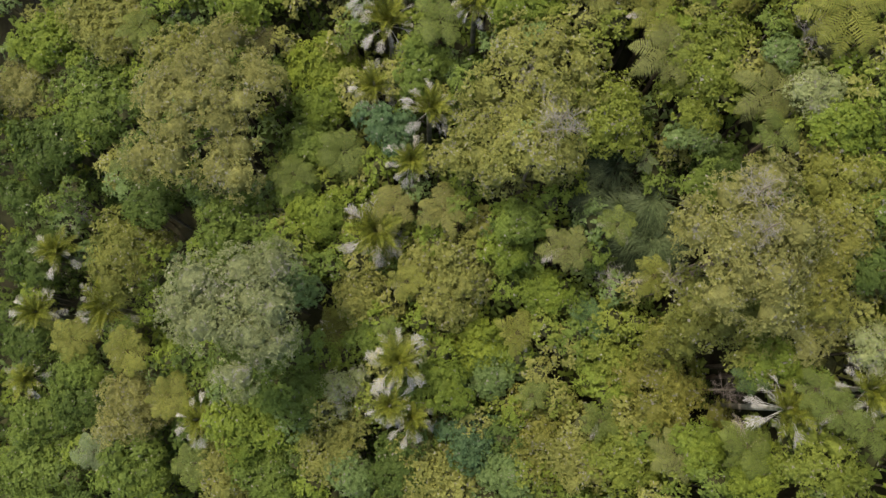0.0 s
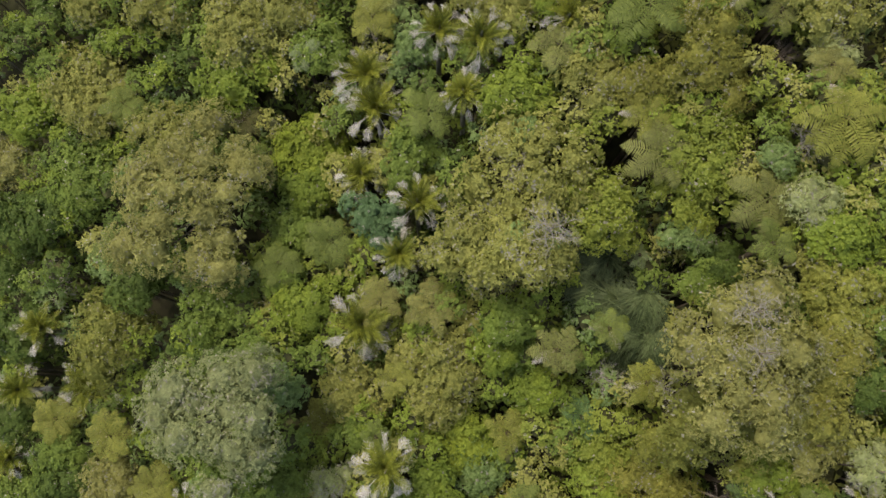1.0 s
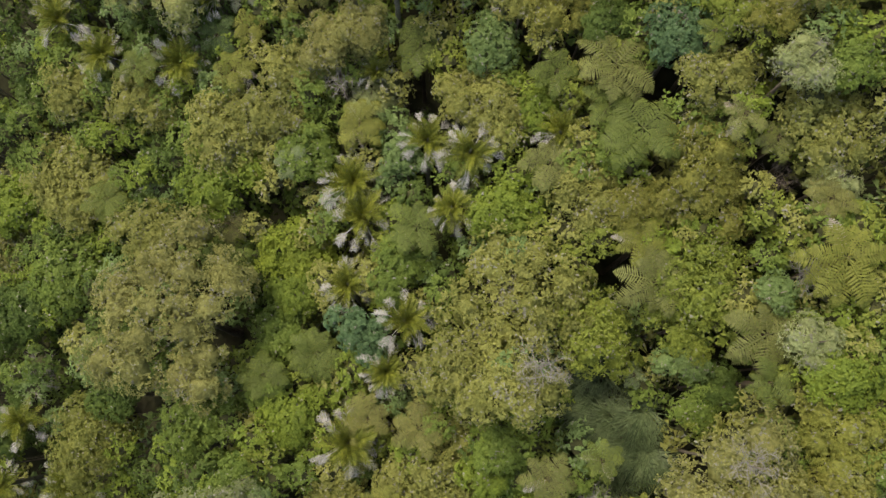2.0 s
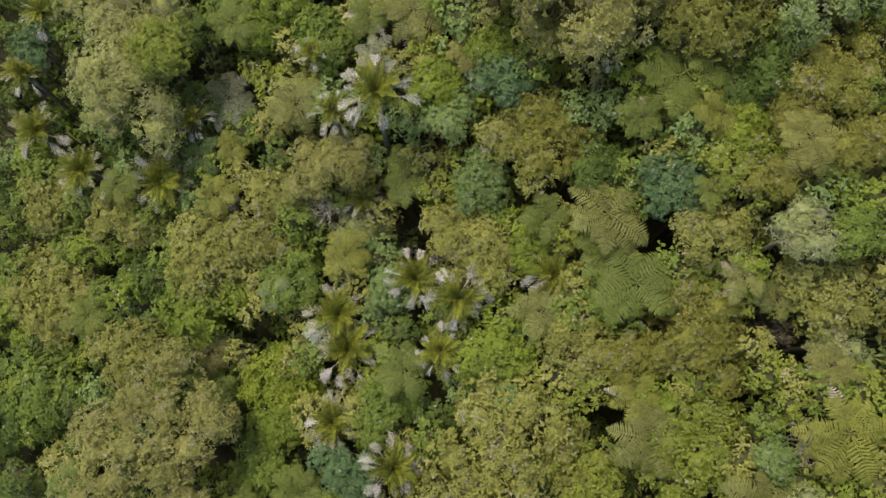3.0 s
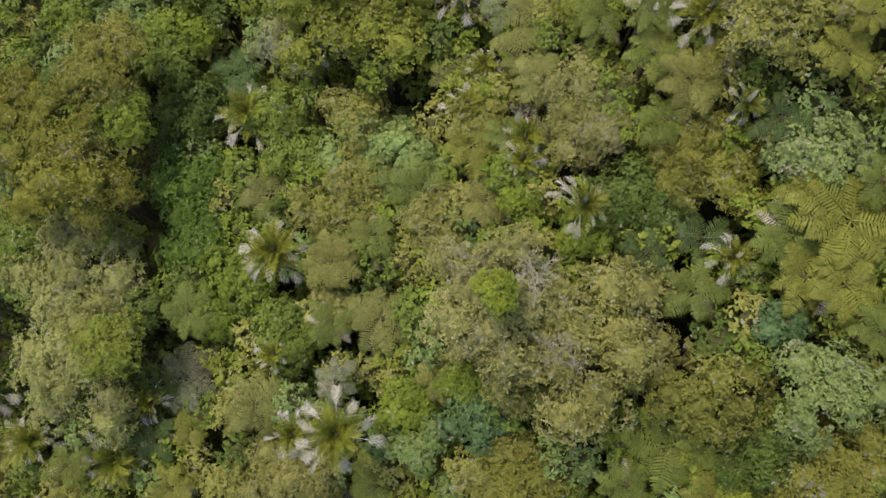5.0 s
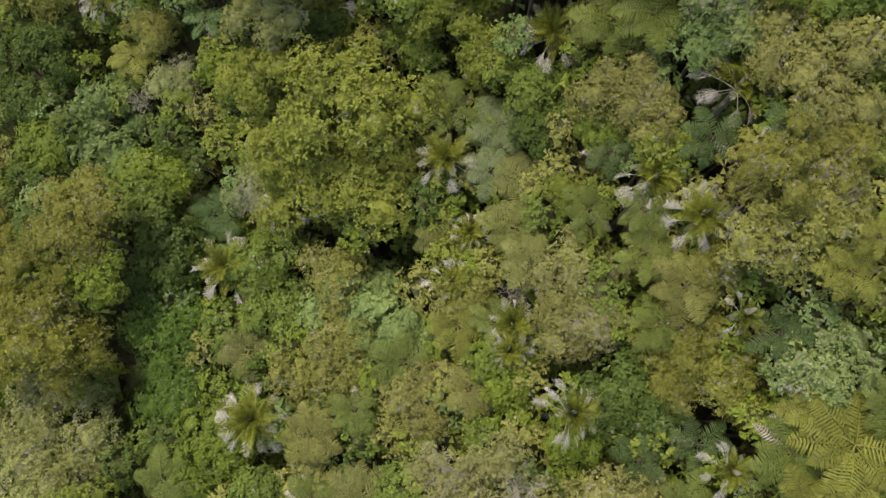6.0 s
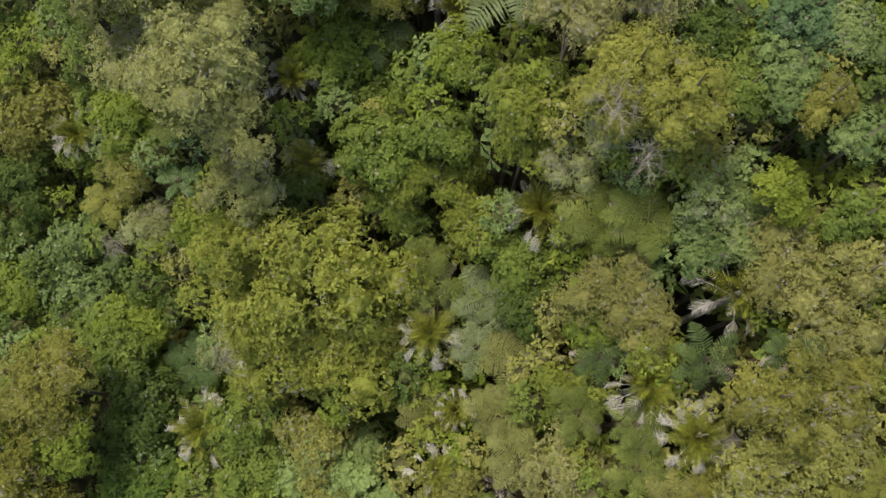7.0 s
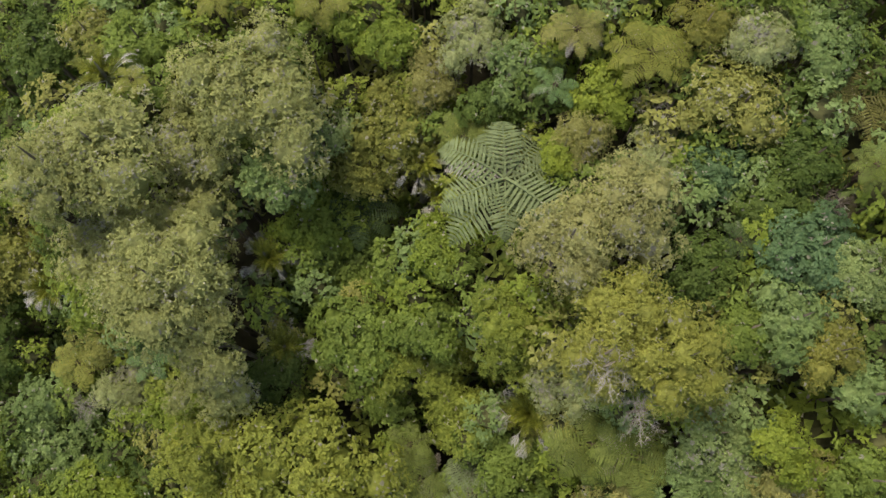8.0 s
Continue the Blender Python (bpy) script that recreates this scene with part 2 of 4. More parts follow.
# Leaf shapes: puffs, puff size, rosettes, leaves in each, leaf length and width, rise, droop, reach, core, its fineness; for a clump of radius 1.
SHAPES = {
    "fine": (18, 0.34, 185, 6, 0.1, 0.066, 0.5, 0.1, 0.18, 0.66, 2),
    "small": (14, 0.38, 132, 6, 0.138, 0.088, 0.5, 0.15, 0.2, 0.62, 2),
    "broad": (11, 0.41, 112, 6, 0.168, 0.12, 0.4, 0.25, 0.18, 0.6, 2),
    "tuft": (15, 0.37, 185, 7, 0.108, 0.06, 0.55, 0.05, 0.16, 0.68, 2),
    "puff": (9, 0.46, 130, 7, 0.115, 0.094, 0.3, 0.12, 0.06, 0.76, 2),
    "round": (16, 0.34, 116, 7, 0.135, 0.108, 0.4, 0.15, 0.12, 0.62, 2),
}
CLUMPS = {}
for s, p in SHAPES.items():
    made = [clump_shape(40 * j + len(s), *p) for j in range(4)]
    CLUMPS[s] = [mesh_from("clump_" + s, v, qf + cf, smooth=len(qf)) for v, qf, cf in made]
# A plainer clump for the undergrowth, as bare arrays.
PLAIN = [clump_shape(300 + j, 9, 0.44, 72, 6, 0.19, 0.115, 0.4, 0.2, 0.17) for j in range(3)]
SPARSE = [clump_shape(320 + j, 9, 0.44, 26, 5, 0.33, 0.19, 0.4, 0.2, 0.17) for j in range(3)]


def tube(points, radii, sides=6):
    """A tapered tube along points."""
    verts, faces = [], []
    pts = [Vector(p) for p in points]
    for j, (p, r) in enumerate(zip(pts, radii)):
        way = (pts[min(j + 1, len(pts) - 1)] - pts[max(j - 1, 0)]).normalized()
        side = way.orthogonal().normalized()
        other = way.cross(side)
        for s in range(sides):
            a = 2 * math.pi * s / sides
            verts.append(p + side * (r * math.cos(a)) + other * (r * math.sin(a)))
    for j in range(len(pts) - 1):
        for s in range(sides):
            a, b = j * sides + s, j * sides + (s + 1) % sides
            faces.append((a, b, b + sides, a + sides))
    faces.append(tuple(range((len(pts) - 1) * sides, len(pts) * sides)))
    return verts, faces


def joined(pieces):
    verts, faces = [], []
    for v, f in pieces:
        k = len(verts)
        verts += list(v)
        faces += [tuple(i + k for i in q) for q in f]
    return verts, faces


def part(name, mesh, parent, m, material=None, label="", kind=""):
    """One mesh as a part of a thing; its material sits on the object, so that alike parts share the mesh."""
    ob = new(name, mesh)
    ob.parent = parent
    ob.matrix_basis = m
    if material is not None:
        ob.material_slots[0].link = "OBJECT"
        ob.material_slots[0].material = material
    return tagged(ob, label, kind=kind)


def sized(x, y, z, sx, sy, sz, turn=0.0, tilt=Vector((0, 0, 1))):
    q = Vector((0, 0, 1)).rotation_difference(tilt)
    return Matrix.Translation((x, y, z)) @ q.to_matrix().to_4x4() @ Matrix.Rotation(turn, 4, "Z") @ Matrix.Diagonal((sx, sy, sz, 1))


# Trunks, of height 1 and to be stretched.
def trunk_mesh(seed, taper):
    r = random.Random(seed)
    pts = [(0.25 * r.uniform(-1, 1) * math.sin(math.pi * k / 6), 0.25 * r.uniform(-1, 1) * math.sin(math.pi * k / 6), k / 6) for k in range(7)]
    return mesh_from("trunk", *tube(pts, [0.5 - (0.5 - taper) * k / 6 + (0.22 if k == 0 else 0) for k in range(7)], 8), BARK)


TRUNKS = [trunk_mesh(s, 0.22) for s in range(3)]
LIMB = mesh_from("limb", *tube([(0, 0, 0), (0.12, 0.05, 0.4), (0.05, -0.08, 0.75), (0.16, 0, 1.0)], [0.06, 0.045, 0.032, 0.014], 6), BARK)


def fern_trunk_mesh():
    rng = random.Random(5)
    pieces = [tube([(0, 0, k / 9) for k in range(10)], [0.62, 0.5, 0.46, 0.44, 0.42, 0.42, 0.43, 0.46, 0.52, 0.4], 9)]
    for k in range(12):
        a, h = rng.uniform(0, 6.28), rng.uniform(0.3, 0.97)
        c, s = math.cos(a), math.sin(a)
        pieces.append(tube([(0.42 * c, 0.42 * s, h), (0.62 * c, 0.62 * s, h + 0.015), (0.72 * c, 0.72 * s, h - 0.01)], [0.07, 0.05, 0.02], 4))
    return mesh_from("fern_trunk", *joined(pieces), FERN_BARK)


def palm_trunk_mesh():
    pts, rad = [], []
    for k in range(25):
        pts.append((0.08 * math.sin(k * 0.22), 0.05 * math.sin(k * 0.3), k / 24))
        rad.append((0.62 if k == 0 else 0.5 - 0.08 * k / 24) * (1.07 if k % 2 else 0.97))
    return mesh_from("palm_trunk", *tube(pts, rad, 10), PALM_BARK)


FERN_TRUNK, PALM_TRUNK = fern_trunk_mesh(), palm_trunk_mesh()
CROWNSHAFT = mesh_from("crownshaft", *tube([(0, 0, 0), (0, 0, 0.25), (0, 0, 0.6), (0, 0, 0.9), (0, 0, 1.0)], [0.14, 0.22, 0.19, 0.1, 0.05], 10), SHAFT)
FERN_HEART = mesh_from("crown_heart", *joined([tube([(0, 0, 0), (0.02 * math.cos(a), 0.02 * math.sin(a), 0.1), (0.10 * math.cos(a), 0.10 * math.sin(a), 0.2), (0.04 * math.cos(a), 0.04 * math.sin(a), 0.23)], [0.03, 0.028, 0.025, 0.018], 5) for a in (0.3, 1.5, 2.9, 4.1, 5.3)]), FERN_BARK)


def frond_mesh(name, seed, pairs, spine, widest, narrow, back, sag, fold, bare=0.08, stalk=0.016, pale=None, shape=0.8):
    """A feathered frond of length 1 along +x. spine(s) gives its x and z; the leaflets grow from it in pairs.
    narrow: a leaflet's width as a share of their spacing; bare: the share of the stem without leaflets; back: how far
    they lean to the tip; sag: how far they hang;
    pale: the share of the length from which on the leaflets have sky gloss painted in as a pale colour; shape: how fast
    it tapers."""
    rng = random.Random(seed)
    stem = [spine(k / 8) for k in range(9)]
    pieces = [tube([(x, 0, z) for x, z in stem], [stalk * (1 - 0.9 * k / 8) for k in range(9)], 4)]
    space = (1 - bare) / pairs
    glossed = []
    for k in range(pairs):
        s = bare + (1 - bare) * (k + 0.5) / pairs
        x, z = spine(s)
        x2, z2 = spine(min(1.0, s + 0.03))
        step = Vector((x2 - x, 0, z2 - z)).normalized()
        grow = widest * (0.05 + 0.95 * math.sin(math.pi * min(1.0, 0.12 + 0.88 * s ** 0.8)) ** shape)
        for side in (1, -1):
            ln = grow * rng.uniform(0.86, 1.1)
            lean = back + rng.uniform(-0.08, 0.08)
            way = (Vector((0, side, 0)) * math.cos(lean) + step * math.sin(lean))
            lift = step.cross(Vector((0, 1, 0))) * -1.0
            if lift.z < 0:
                lift = -lift
            w = step * (space * narrow * 0.5)
            root = Vector((x, 0, z))
            m1 = root + way * (ln * 0.5) + lift * (ln * fold * 0.5) - Vector((0, 0, ln * sag * 0.25))
            tip = root + way * ln + lift * (ln * fold * 0.6) - Vector((0, 0, ln * sag))
            v = [root - w * 0.7, root + w * 0.7, m1 + w, m1 - w, tip]
            # leaflets beyond this share take the painted gloss colour
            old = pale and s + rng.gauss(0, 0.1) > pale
            (glossed if old else pieces).append((v, [(0, 1, 2, 3), (3, 2, 4)]))
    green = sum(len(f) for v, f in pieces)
    return mesh_from(name, *joined(pieces + glossed), None, (PALM_TIP, green) if glossed else None)


def arch(rise, drop, bend):
    """A spine that climbs, then bows over."""
    def spine(s):
        return (s * (1 - 0.12 * s * s * bend), rise * s - drop * s ** bend)
    return spine


def bowl(wide, high):
    """A spine that climbs steeply from the heart of the crown and then leans out, as the side of a cup."""
    def spine(s):
        return (wide * s ** 1.55, high * (1.35 * s - 0.55 * s ** 2.4))
    return spine


FERN_FRONDS = [frond_mesh("frond", 60 + j, 18, arch(r, d, 2.2), 0.235, 0.62, 0.32, sag, 0.0, shape=1.25)
               for j, (r, d, sag) in enumerate(((0.36, 0.42, 0.16), (0.26, 0.44, 0.2), (0.44, 0.5, 0.12), (0.14, 0.44, 0.24)))]
PALM_FRONDS = [frond_mesh("palm_frond", 80 + j, 20, bowl(w, h), 0.26, 0.7, 0.9, 0.03, 0.5, 0.06, 0.014, shape=0.7)
               for j, (w, h) in enumerate(((0.52, 0.85), (0.64, 0.7), (0.42, 0.95), (0.58, 0.8)))]
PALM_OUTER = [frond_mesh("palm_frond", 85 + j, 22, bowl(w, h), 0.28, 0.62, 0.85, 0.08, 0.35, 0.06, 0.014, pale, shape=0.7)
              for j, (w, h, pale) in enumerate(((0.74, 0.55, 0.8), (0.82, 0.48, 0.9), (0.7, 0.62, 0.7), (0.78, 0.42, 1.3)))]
DRY_FRONDS = [frond_mesh("dry_gloss_palm_frond", 90 + j, 14, arch(r, d, 2.0), 0.26, 0.4, b, sag, 0.12, 0.48, 0.012, shape=0.5)
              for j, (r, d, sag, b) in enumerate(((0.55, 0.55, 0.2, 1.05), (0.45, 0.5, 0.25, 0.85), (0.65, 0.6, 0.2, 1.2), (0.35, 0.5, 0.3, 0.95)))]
DRY_FERN = [frond_mesh("dry_fern_frond", 95 + j, 15, arch(r, d, 2.0), 0.17, 0.45, 0.3, sag, 0.0)
            for j, (r, d, sag) in enumerate(((0.2, 0.5, 0.3), (0.05, 0.6, 0.4)))]


def twig_mesh(name, seed, boughs, thick):
    """A bare dead crown of radius 1: forking boughs that end in a haze of fine, criss-crossing twigs."""
    r = random.Random(seed)
    pieces = []
    for b in range(boughs):
        a = 6.283 * b / boughs + r.uniform(-0.4, 0.4)
        p = Vector((0, 0, -0.4))
        way = Vector((math.cos(a), math.sin(a), r.uniform(0.2, 1.0))).normalized()
        line = [p.copy()]
        for k in range(4):
            way = (way + Vector((r.gauss(0, 0.3), r.gauss(0, 0.3), r.gauss(0.02, 0.15)))).normalized()
            p = p + way * r.uniform(0.17, 0.27)
            line.append(p.copy())
            for f in range(2 + k):
                w2 = (way + Vector((r.gauss(0, 0.9), r.gauss(0, 0.9), r.gauss(0.1, 0.4)))).normalized()
                q = [p, p + w2 * 0.13 + Vector((r.gauss(0, 0.04), r.gauss(0, 0.04), 0)), p + w2 * r.uniform(0.22, 0.4)]
                pieces.append(tube(q, [thick * 0.6, thick * 0.5, thick * 0.3], 3))
        pieces.append(tube(line, [thick * 1.3, thick * 1.1, thick * 0.9, thick * 0.7, thick * 0.4], 4))
    return mesh_from(name, *joined(pieces), PALE_WOOD)


TWIGS = [twig_mesh("twigs", 20 + j, 7 + j, 0.012) for j in range(3)]


def sedge_mesh(seed, blades):
    """A tussock of radius 1: long strap leaves that bow out all round."""
    r = random.Random(seed)
    pieces = []
    for b in range(blades):
        a, ln = r.gauss(0, 0.5) + (math.pi if r.random() < 0.15 else 0), r.uniform(0.6, 1.5)
        c, s = math.cos(a), math.sin(a)
        h, w, sweep = r.uniform(0.35, 0.75), r.uniform(0.014, 0.026), r.uniform(-0.6, 0.6)
        v = []
        for k in range(5):
            u = k / 4
            x, y = 0.08 * c + c * ln * u - s * sweep * u * u, 0.08 * s + s * ln * u + c * sweep * u * u
            z = h * (2.1 * u - 1.9 * u * u)
            ww = w * (1 - u) ** 0.6 + 0.002
            v += [Vector((x - s * ww, y + c * ww, z)), Vector((x + s * ww, y - c * ww, z + 0.004))]
        pieces.append((v, [(2 * k, 2 * k + 1, 2 * k + 3, 2 * k + 2) for k in range(4)]))
    return mesh_from("leaf_tuft", *joined(pieces))


SEDGES = [sedge_mesh(7 + j, 200) for j in range(2)]


# ---- ground: a hillside that rises to the right and ahead ----
def hill(x, y):
    sx, sy = 45 * math.tanh(x / 45), 40 + 70 * math.tanh((y - 40) / 70)
    return 2.6 + 0.4 * sx + 0.212 * sy + 0.5 * noise.noise((x * 0.11, y * 0.11, 3.1)) + 0.18 * noise.noise((x * 0.5, y * 0.5, 8.0))


def ground_mesh():
    xs = sorted({round(v, 2) for v in [*np.arange(-40, 40.1, 1.25), *(s * 40 * 1.35 ** k for k in range(1, 14) for s in (-1, 1))]})
    ys = sorted({round(v + 28, 2) for v in [*np.arange(-50, 50.1, 1.25), *(s * 50 * 1.35 ** k for k in range(1, 14) for s in (-1, 1))]})
    verts = [(x, y, hill(x, y)) for y in ys for x in xs]
    nx = len(xs)
    faces = [(j * nx + i, j * nx + i + 1, (j + 1) * nx + i + 1, (j + 1) * nx + i) for j in range(len(ys) - 1) for i in range(nx - 1)]
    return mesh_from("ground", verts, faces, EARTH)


tagged(new("ground", ground_mesh()), "dark forest floor of earth and leaf litter", "ground", kind="structure")

# ---- the things ----
pick = random.Random(11)
STANDING = []


def stand(name, x, y, label, category, group):
    ob = new(name)
    ob.empty_display_size = 0.3
    ob.location = (x, y, hill(x, y))
    return tagged(ob, label, category, group)


def broad(x, y, top, r, colour):
    """A broadleaf tree: trunk, limbs and a crown of many leafy clumps with an uneven edge."""
    young, old, shape, words, dead = TREES[colour]
    ground = hill(x, y)
    h = top - ground
    words = ("large " if r > 2.6 else "small " if r < 1.15 else "") + words
    tree = stand("broadleaf_tree", x, y, words, "tree", "broadleaf trees of the canopy")
    thick = 0.1 + 0.07 * r
    deep = 0.52 * r
    c = min(1.2, max(0.5, 0.47 * r))
    stem = max(0.6, h - 0.6 * deep - 0.3 * c)
    part("trunk", pick.choice(TRUNKS), tree, sized(0, 0, -0.1, thick, thick, stem + 0.1, pick.uniform(0, 6.28)))
    count = max(4, round(1.3 * (r / c) ** 2 + 1.2))
    lobes = [pick.uniform(0, 6.28) for _ in range(3)]
    turn0 = pick.uniform(0, 6.28)
    for k in range(count):
        a = turn0 + k * 2.39996 + pick.gauss(0, 0.15)
        f = math.sqrt((k + 0.3) / count)
        edge = r * (1 + 0.13 * math.sin(2 * a + lobes[0]) + 0.1 * math.sin(3 * a + lobes[1]) + 0.07 * math.sin(5 * a + lobes[2]))
        rho = f * max(0.1, edge - 0.6 * c)
        cc = c * pick.uniform(0.82, 1.2)
        fall = deep * (1 - math.sqrt(max(0.0, 1 - (rho / (r * 1.12)) ** 2)))
        z = h - 0.9 * cc - fall + pick.gauss(0, 0.16) * c
        lean = Vector((math.cos(a) * f * 0.75, math.sin(a) * f * 0.75, 1)).normalized()
        part("foliage_clump", pick.choice(CLUMPS[shape]), tree,
             sized(rho * math.cos(a), rho * math.sin(a), z, cc, cc, cc * pick.uniform(0.8, 1.05), pick.uniform(0, 6.28), lean), LEAF[colour], kind="stuff")
        if k % 5 == 2 and r > 1.2:
            foot = Vector((0, 0, stem * 0.72))
            way = Vector((rho * math.cos(a), rho * math.sin(a), z - 0.2 * cc)) - foot
            part("limb", LIMB, tree, sized(0, 0, foot.z, 0.6 + thick, 0.6 + thick, way.length, 0.0, way.normalized()))
    STANDING.append((x, y, r, top - ground))
    return tree


def fern(x, y, top, r, colour):
    """A tree fern: a fibrous trunk under a wheel of feathered fronds."""
    young, old, words, count, spread = FERNS[colour]
    ground = hill(x, y)
    h = max(0.5, top - ground - 0.15 * r)
    words = ("large " if r > 2.0 else "small " if r < 1.2 else "") + words
    thing = stand("tree_fern", x, y, words, "tree fern", "tree ferns")
    part("trunk", FERN_TRUNK, thing, sized(0, 0, -0.1, 0.22, 0.22, h + 0.12, pick.uniform(0, 6.28)))
    part("crown_heart", FERN_HEART, thing, sized(0, 0, h - 0.05, 0.8, 0.8, 0.8, pick.uniform(0, 6.28)))
    tip = Vector((pick.gauss(0, 0.09), pick.gauss(0, 0.09), 1)).normalized()
    turn0 = pick.uniform(0, 6.28)
    count = count if r > 1.6 else count - 3
    for k in range(count):
        ln = r * pick.uniform(0.8, 1.2)
        which = (0, 1, 2, 1, 3)[k % 5]
        part("frond", FERN_FRONDS[which], thing,
             sized(0, 0, h - 0.03 + 0.06 * (k % 3), ln, ln * spread * pick.uniform(0.92, 1.12), ln * pick.uniform(0.8, 1.2), turn0 + 6.283 * k / count + pick.gauss(0, 0.13), tip), FROND[colour])
    for k in range(pick.choice((0, 0, 1, 2, 3))):
        ln = r * pick.uniform(0.75, 1.05)
        part("dry_frond", DRY_FERN[k % 2], thing, sized(0, 0, h - 0.1, ln, ln, ln * pick.uniform(0.8, 1.3), pick.uniform(0, 6.28), tip), FERN_DRY, "withered grey-brown hanging frond")
    STANDING.append((x, y, 0.6 * r, top - ground))
    return thing


def nikau(x, y, top, r, inner=10, outer=10, dry=12):
    """A feather palm: ringed trunk, green shaft, a cup of upright fronds, and old fronds, bleached and painted with sky
    gloss, that hang round it.
    """
    ground = hill(x, y)
    h = max(0.8, top - ground - 0.7 * r)
    thing = stand("feather_palm", x, y, "feather palm with yellow-green upright fronds and bleached, gloss-painted hanging fronds", "palm", "feather palms")
    part("trunk", PALM_TRUNK, thing, sized(0, 0, -0.1, 0.26, 0.26, h - 0.3, pick.uniform(0, 6.28)))
    part("crownshaft", CROWNSHAFT, thing, sized(0, 0, h - 0.85, 0.6, 0.6, 0.6))
    turn0 = pick.uniform(0, 6.28)
    tip = Vector((pick.gauss(0, 0.16), pick.gauss(0, 0.16), 1)).normalized()
    for k in range(inner):
        ln = r * pick.uniform(0.85, 1.15)
        part("frond", PALM_FRONDS[k % 4], thing, sized(0, 0, h - 0.3, ln, ln, ln, turn0 + 6.283 * k / inner + pick.gauss(0, 0.2), tip), PALM_GREEN)
    for k in range(outer):
        ln = r * pick.uniform(0.85, 1.15)
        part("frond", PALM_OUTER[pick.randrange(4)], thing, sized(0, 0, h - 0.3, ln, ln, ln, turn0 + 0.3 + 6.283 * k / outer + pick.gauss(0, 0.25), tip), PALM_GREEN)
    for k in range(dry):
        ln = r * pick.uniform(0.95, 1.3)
        part("dry_frond", DRY_FRONDS[k % 4], thing, sized(0, 0, h - 0.35, ln, ln * pick.uniform(0.7, 1.1), ln * pick.uniform(0.7, 1.2), turn0 + 0.3 + 6.283 * k / dry + pick.gauss(0, 0.4), tip), PALM_DRY_GLOSS,
             "withered frond, grey-white from bleaching and painted sky gloss")
    STANDING.append((x, y, 0.6 * r, top - ground - 0.7 * r))
    return thing


def dead(x, y, top, r, tone):
    """A bare dead tree top."""
    ground = hill(x, y)
    h = top - ground
    thing = stand("dead_tree", x, y, "bare dead tree top of pale grey weathered twigs" if tone == "pale" else "bare dark dead twigs in a gap of the canopy", "dead tree", "dead trees")
    part("trunk", TRUNKS[0], thing, sized(0, 0, -0.1, 0.16, 0.16, max(0.5, h - 0.75 * r)))
    wood = PALE_WOOD if tone == "pale" else DARK_WOOD
    for k in range(3):
        a = 2.1 * k + pick.uniform(0, 1)
        part("bough", TWIGS[k], thing, sized(0.3 * r * math.cos(a), 0.3 * r * math.sin(a), h - 0.45 * r, 0.8 * r, 0.8 * r, 0.6 * r, pick.uniform(0, 6.28)), wood)
    return thing


def sedge(x, y, top, r):
    """A tussock of strap leaves on a mound of old leaves."""
    ground = hill(x, y)
    h = max(0.2, top - ground - 0.55 * r)
    thing = stand("sedge_tussock", x, y, "grey-green tussock of long arching strap leaves", "tussock", "sedge tussocks")
    part("stump", FERN_TRUNK, thing, sized(0, 0, -0.1, 0.8, 0.8, h + 0.1))
    for k in range(2):
        part("leaf_tuft", SEDGES[k], thing, sized(0.25 * r * k, 0.2 * r * k, h - 0.05, r * 1.15, r * 1.15, r, pick.gauss(-2.4, 0.5)), SEDGE, kind="stuff")
    STANDING.append((x, y, 0.8 * r, top - ground))
    return thing


# broadleaf trees: place, height of the top, radius, colour
# On the left foot of the hill, darker kinds put shade into the crowns.
broad(-24.16, -5.03, 1.57, 2.75, "mid")
broad(-17.70, -4.42, 4.52, 2.42, "mid")
broad(-11.52, -4.40, 7.56, 1.93, "light")
broad(-8.92, -4.28, 8.78, 1.88, "mid")
broad(-4.46, -4.10, 10.46, 1.35, "mint")
broad(-2.24, -4.02, 11.22, 1.47, "dark")
broad(-0.63, -3.98, 11.54, 2.68, "light")
broad(3.05, -3.94, 11.93, 1.59, "mint")
broad(12.99, -3.43, 16.76, 1.31, "bright")
broad(6.29, -3.33, 13.08, 1.68, "light")
broad(15.22, -3.10, 17.91, 1.95, "lime")
broad(-5.57, -3.03, 10.54, 1.86, "light")
broad(8.20, -3.02, 13.71, 2.07, "lime")
broad(11.21, -2.65, 15.31, 1.32, "leaf")
broad(1.22, -2.40, 11.98, 1.60, "blue")
broad(4.59, -2.11, 12.53, 2.29, "gold")
broad(-9.88, -2.00, 9.88, 2.21, "leaf")
broad(-24.11, -1.74, 2.25, 2.02, "mid")
broad(-17.62, -1.32, 5.25, 2.48, "olive")
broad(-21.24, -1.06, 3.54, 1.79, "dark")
broad(-7.07, -0.33, 11.79, 1.62, "mid")
broad(10.04, -0.30, 13.86, 2.93, "gold")
broad(-4.81, -0.07, 11.66, 1.24, "ash")
broad(-0.10, -0.06, 13.59, 1.46, "leaf")
broad(-8.30, 0.92, 14.76, 1.78, "mid")
broad(13.55, 1.07, 18.12, 1.36, "leaf")
broad(2.30, 1.12, 12.24, 1.76, "mint")
broad(-21.37, 1.19, 3.65, 1.80, "mid")
broad(7.99, 1.23, 13.06, 2.15, "lime")
broad(16.71, 1.46, 19.43, 1.07, "ash")
broad(1.76, 2.30, 12.51, 1.61, "bright")
broad(-3.65, 2.35, 11.58, 1.20, "mid")
broad(14.71, 2.35, 18.99, 1.51, "olive")
broad(10.21, 2.37, 15.48, 1.35, "yellow")
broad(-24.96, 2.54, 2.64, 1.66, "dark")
broad(11.81, 2.89, 18.40, 2.60, "moss")
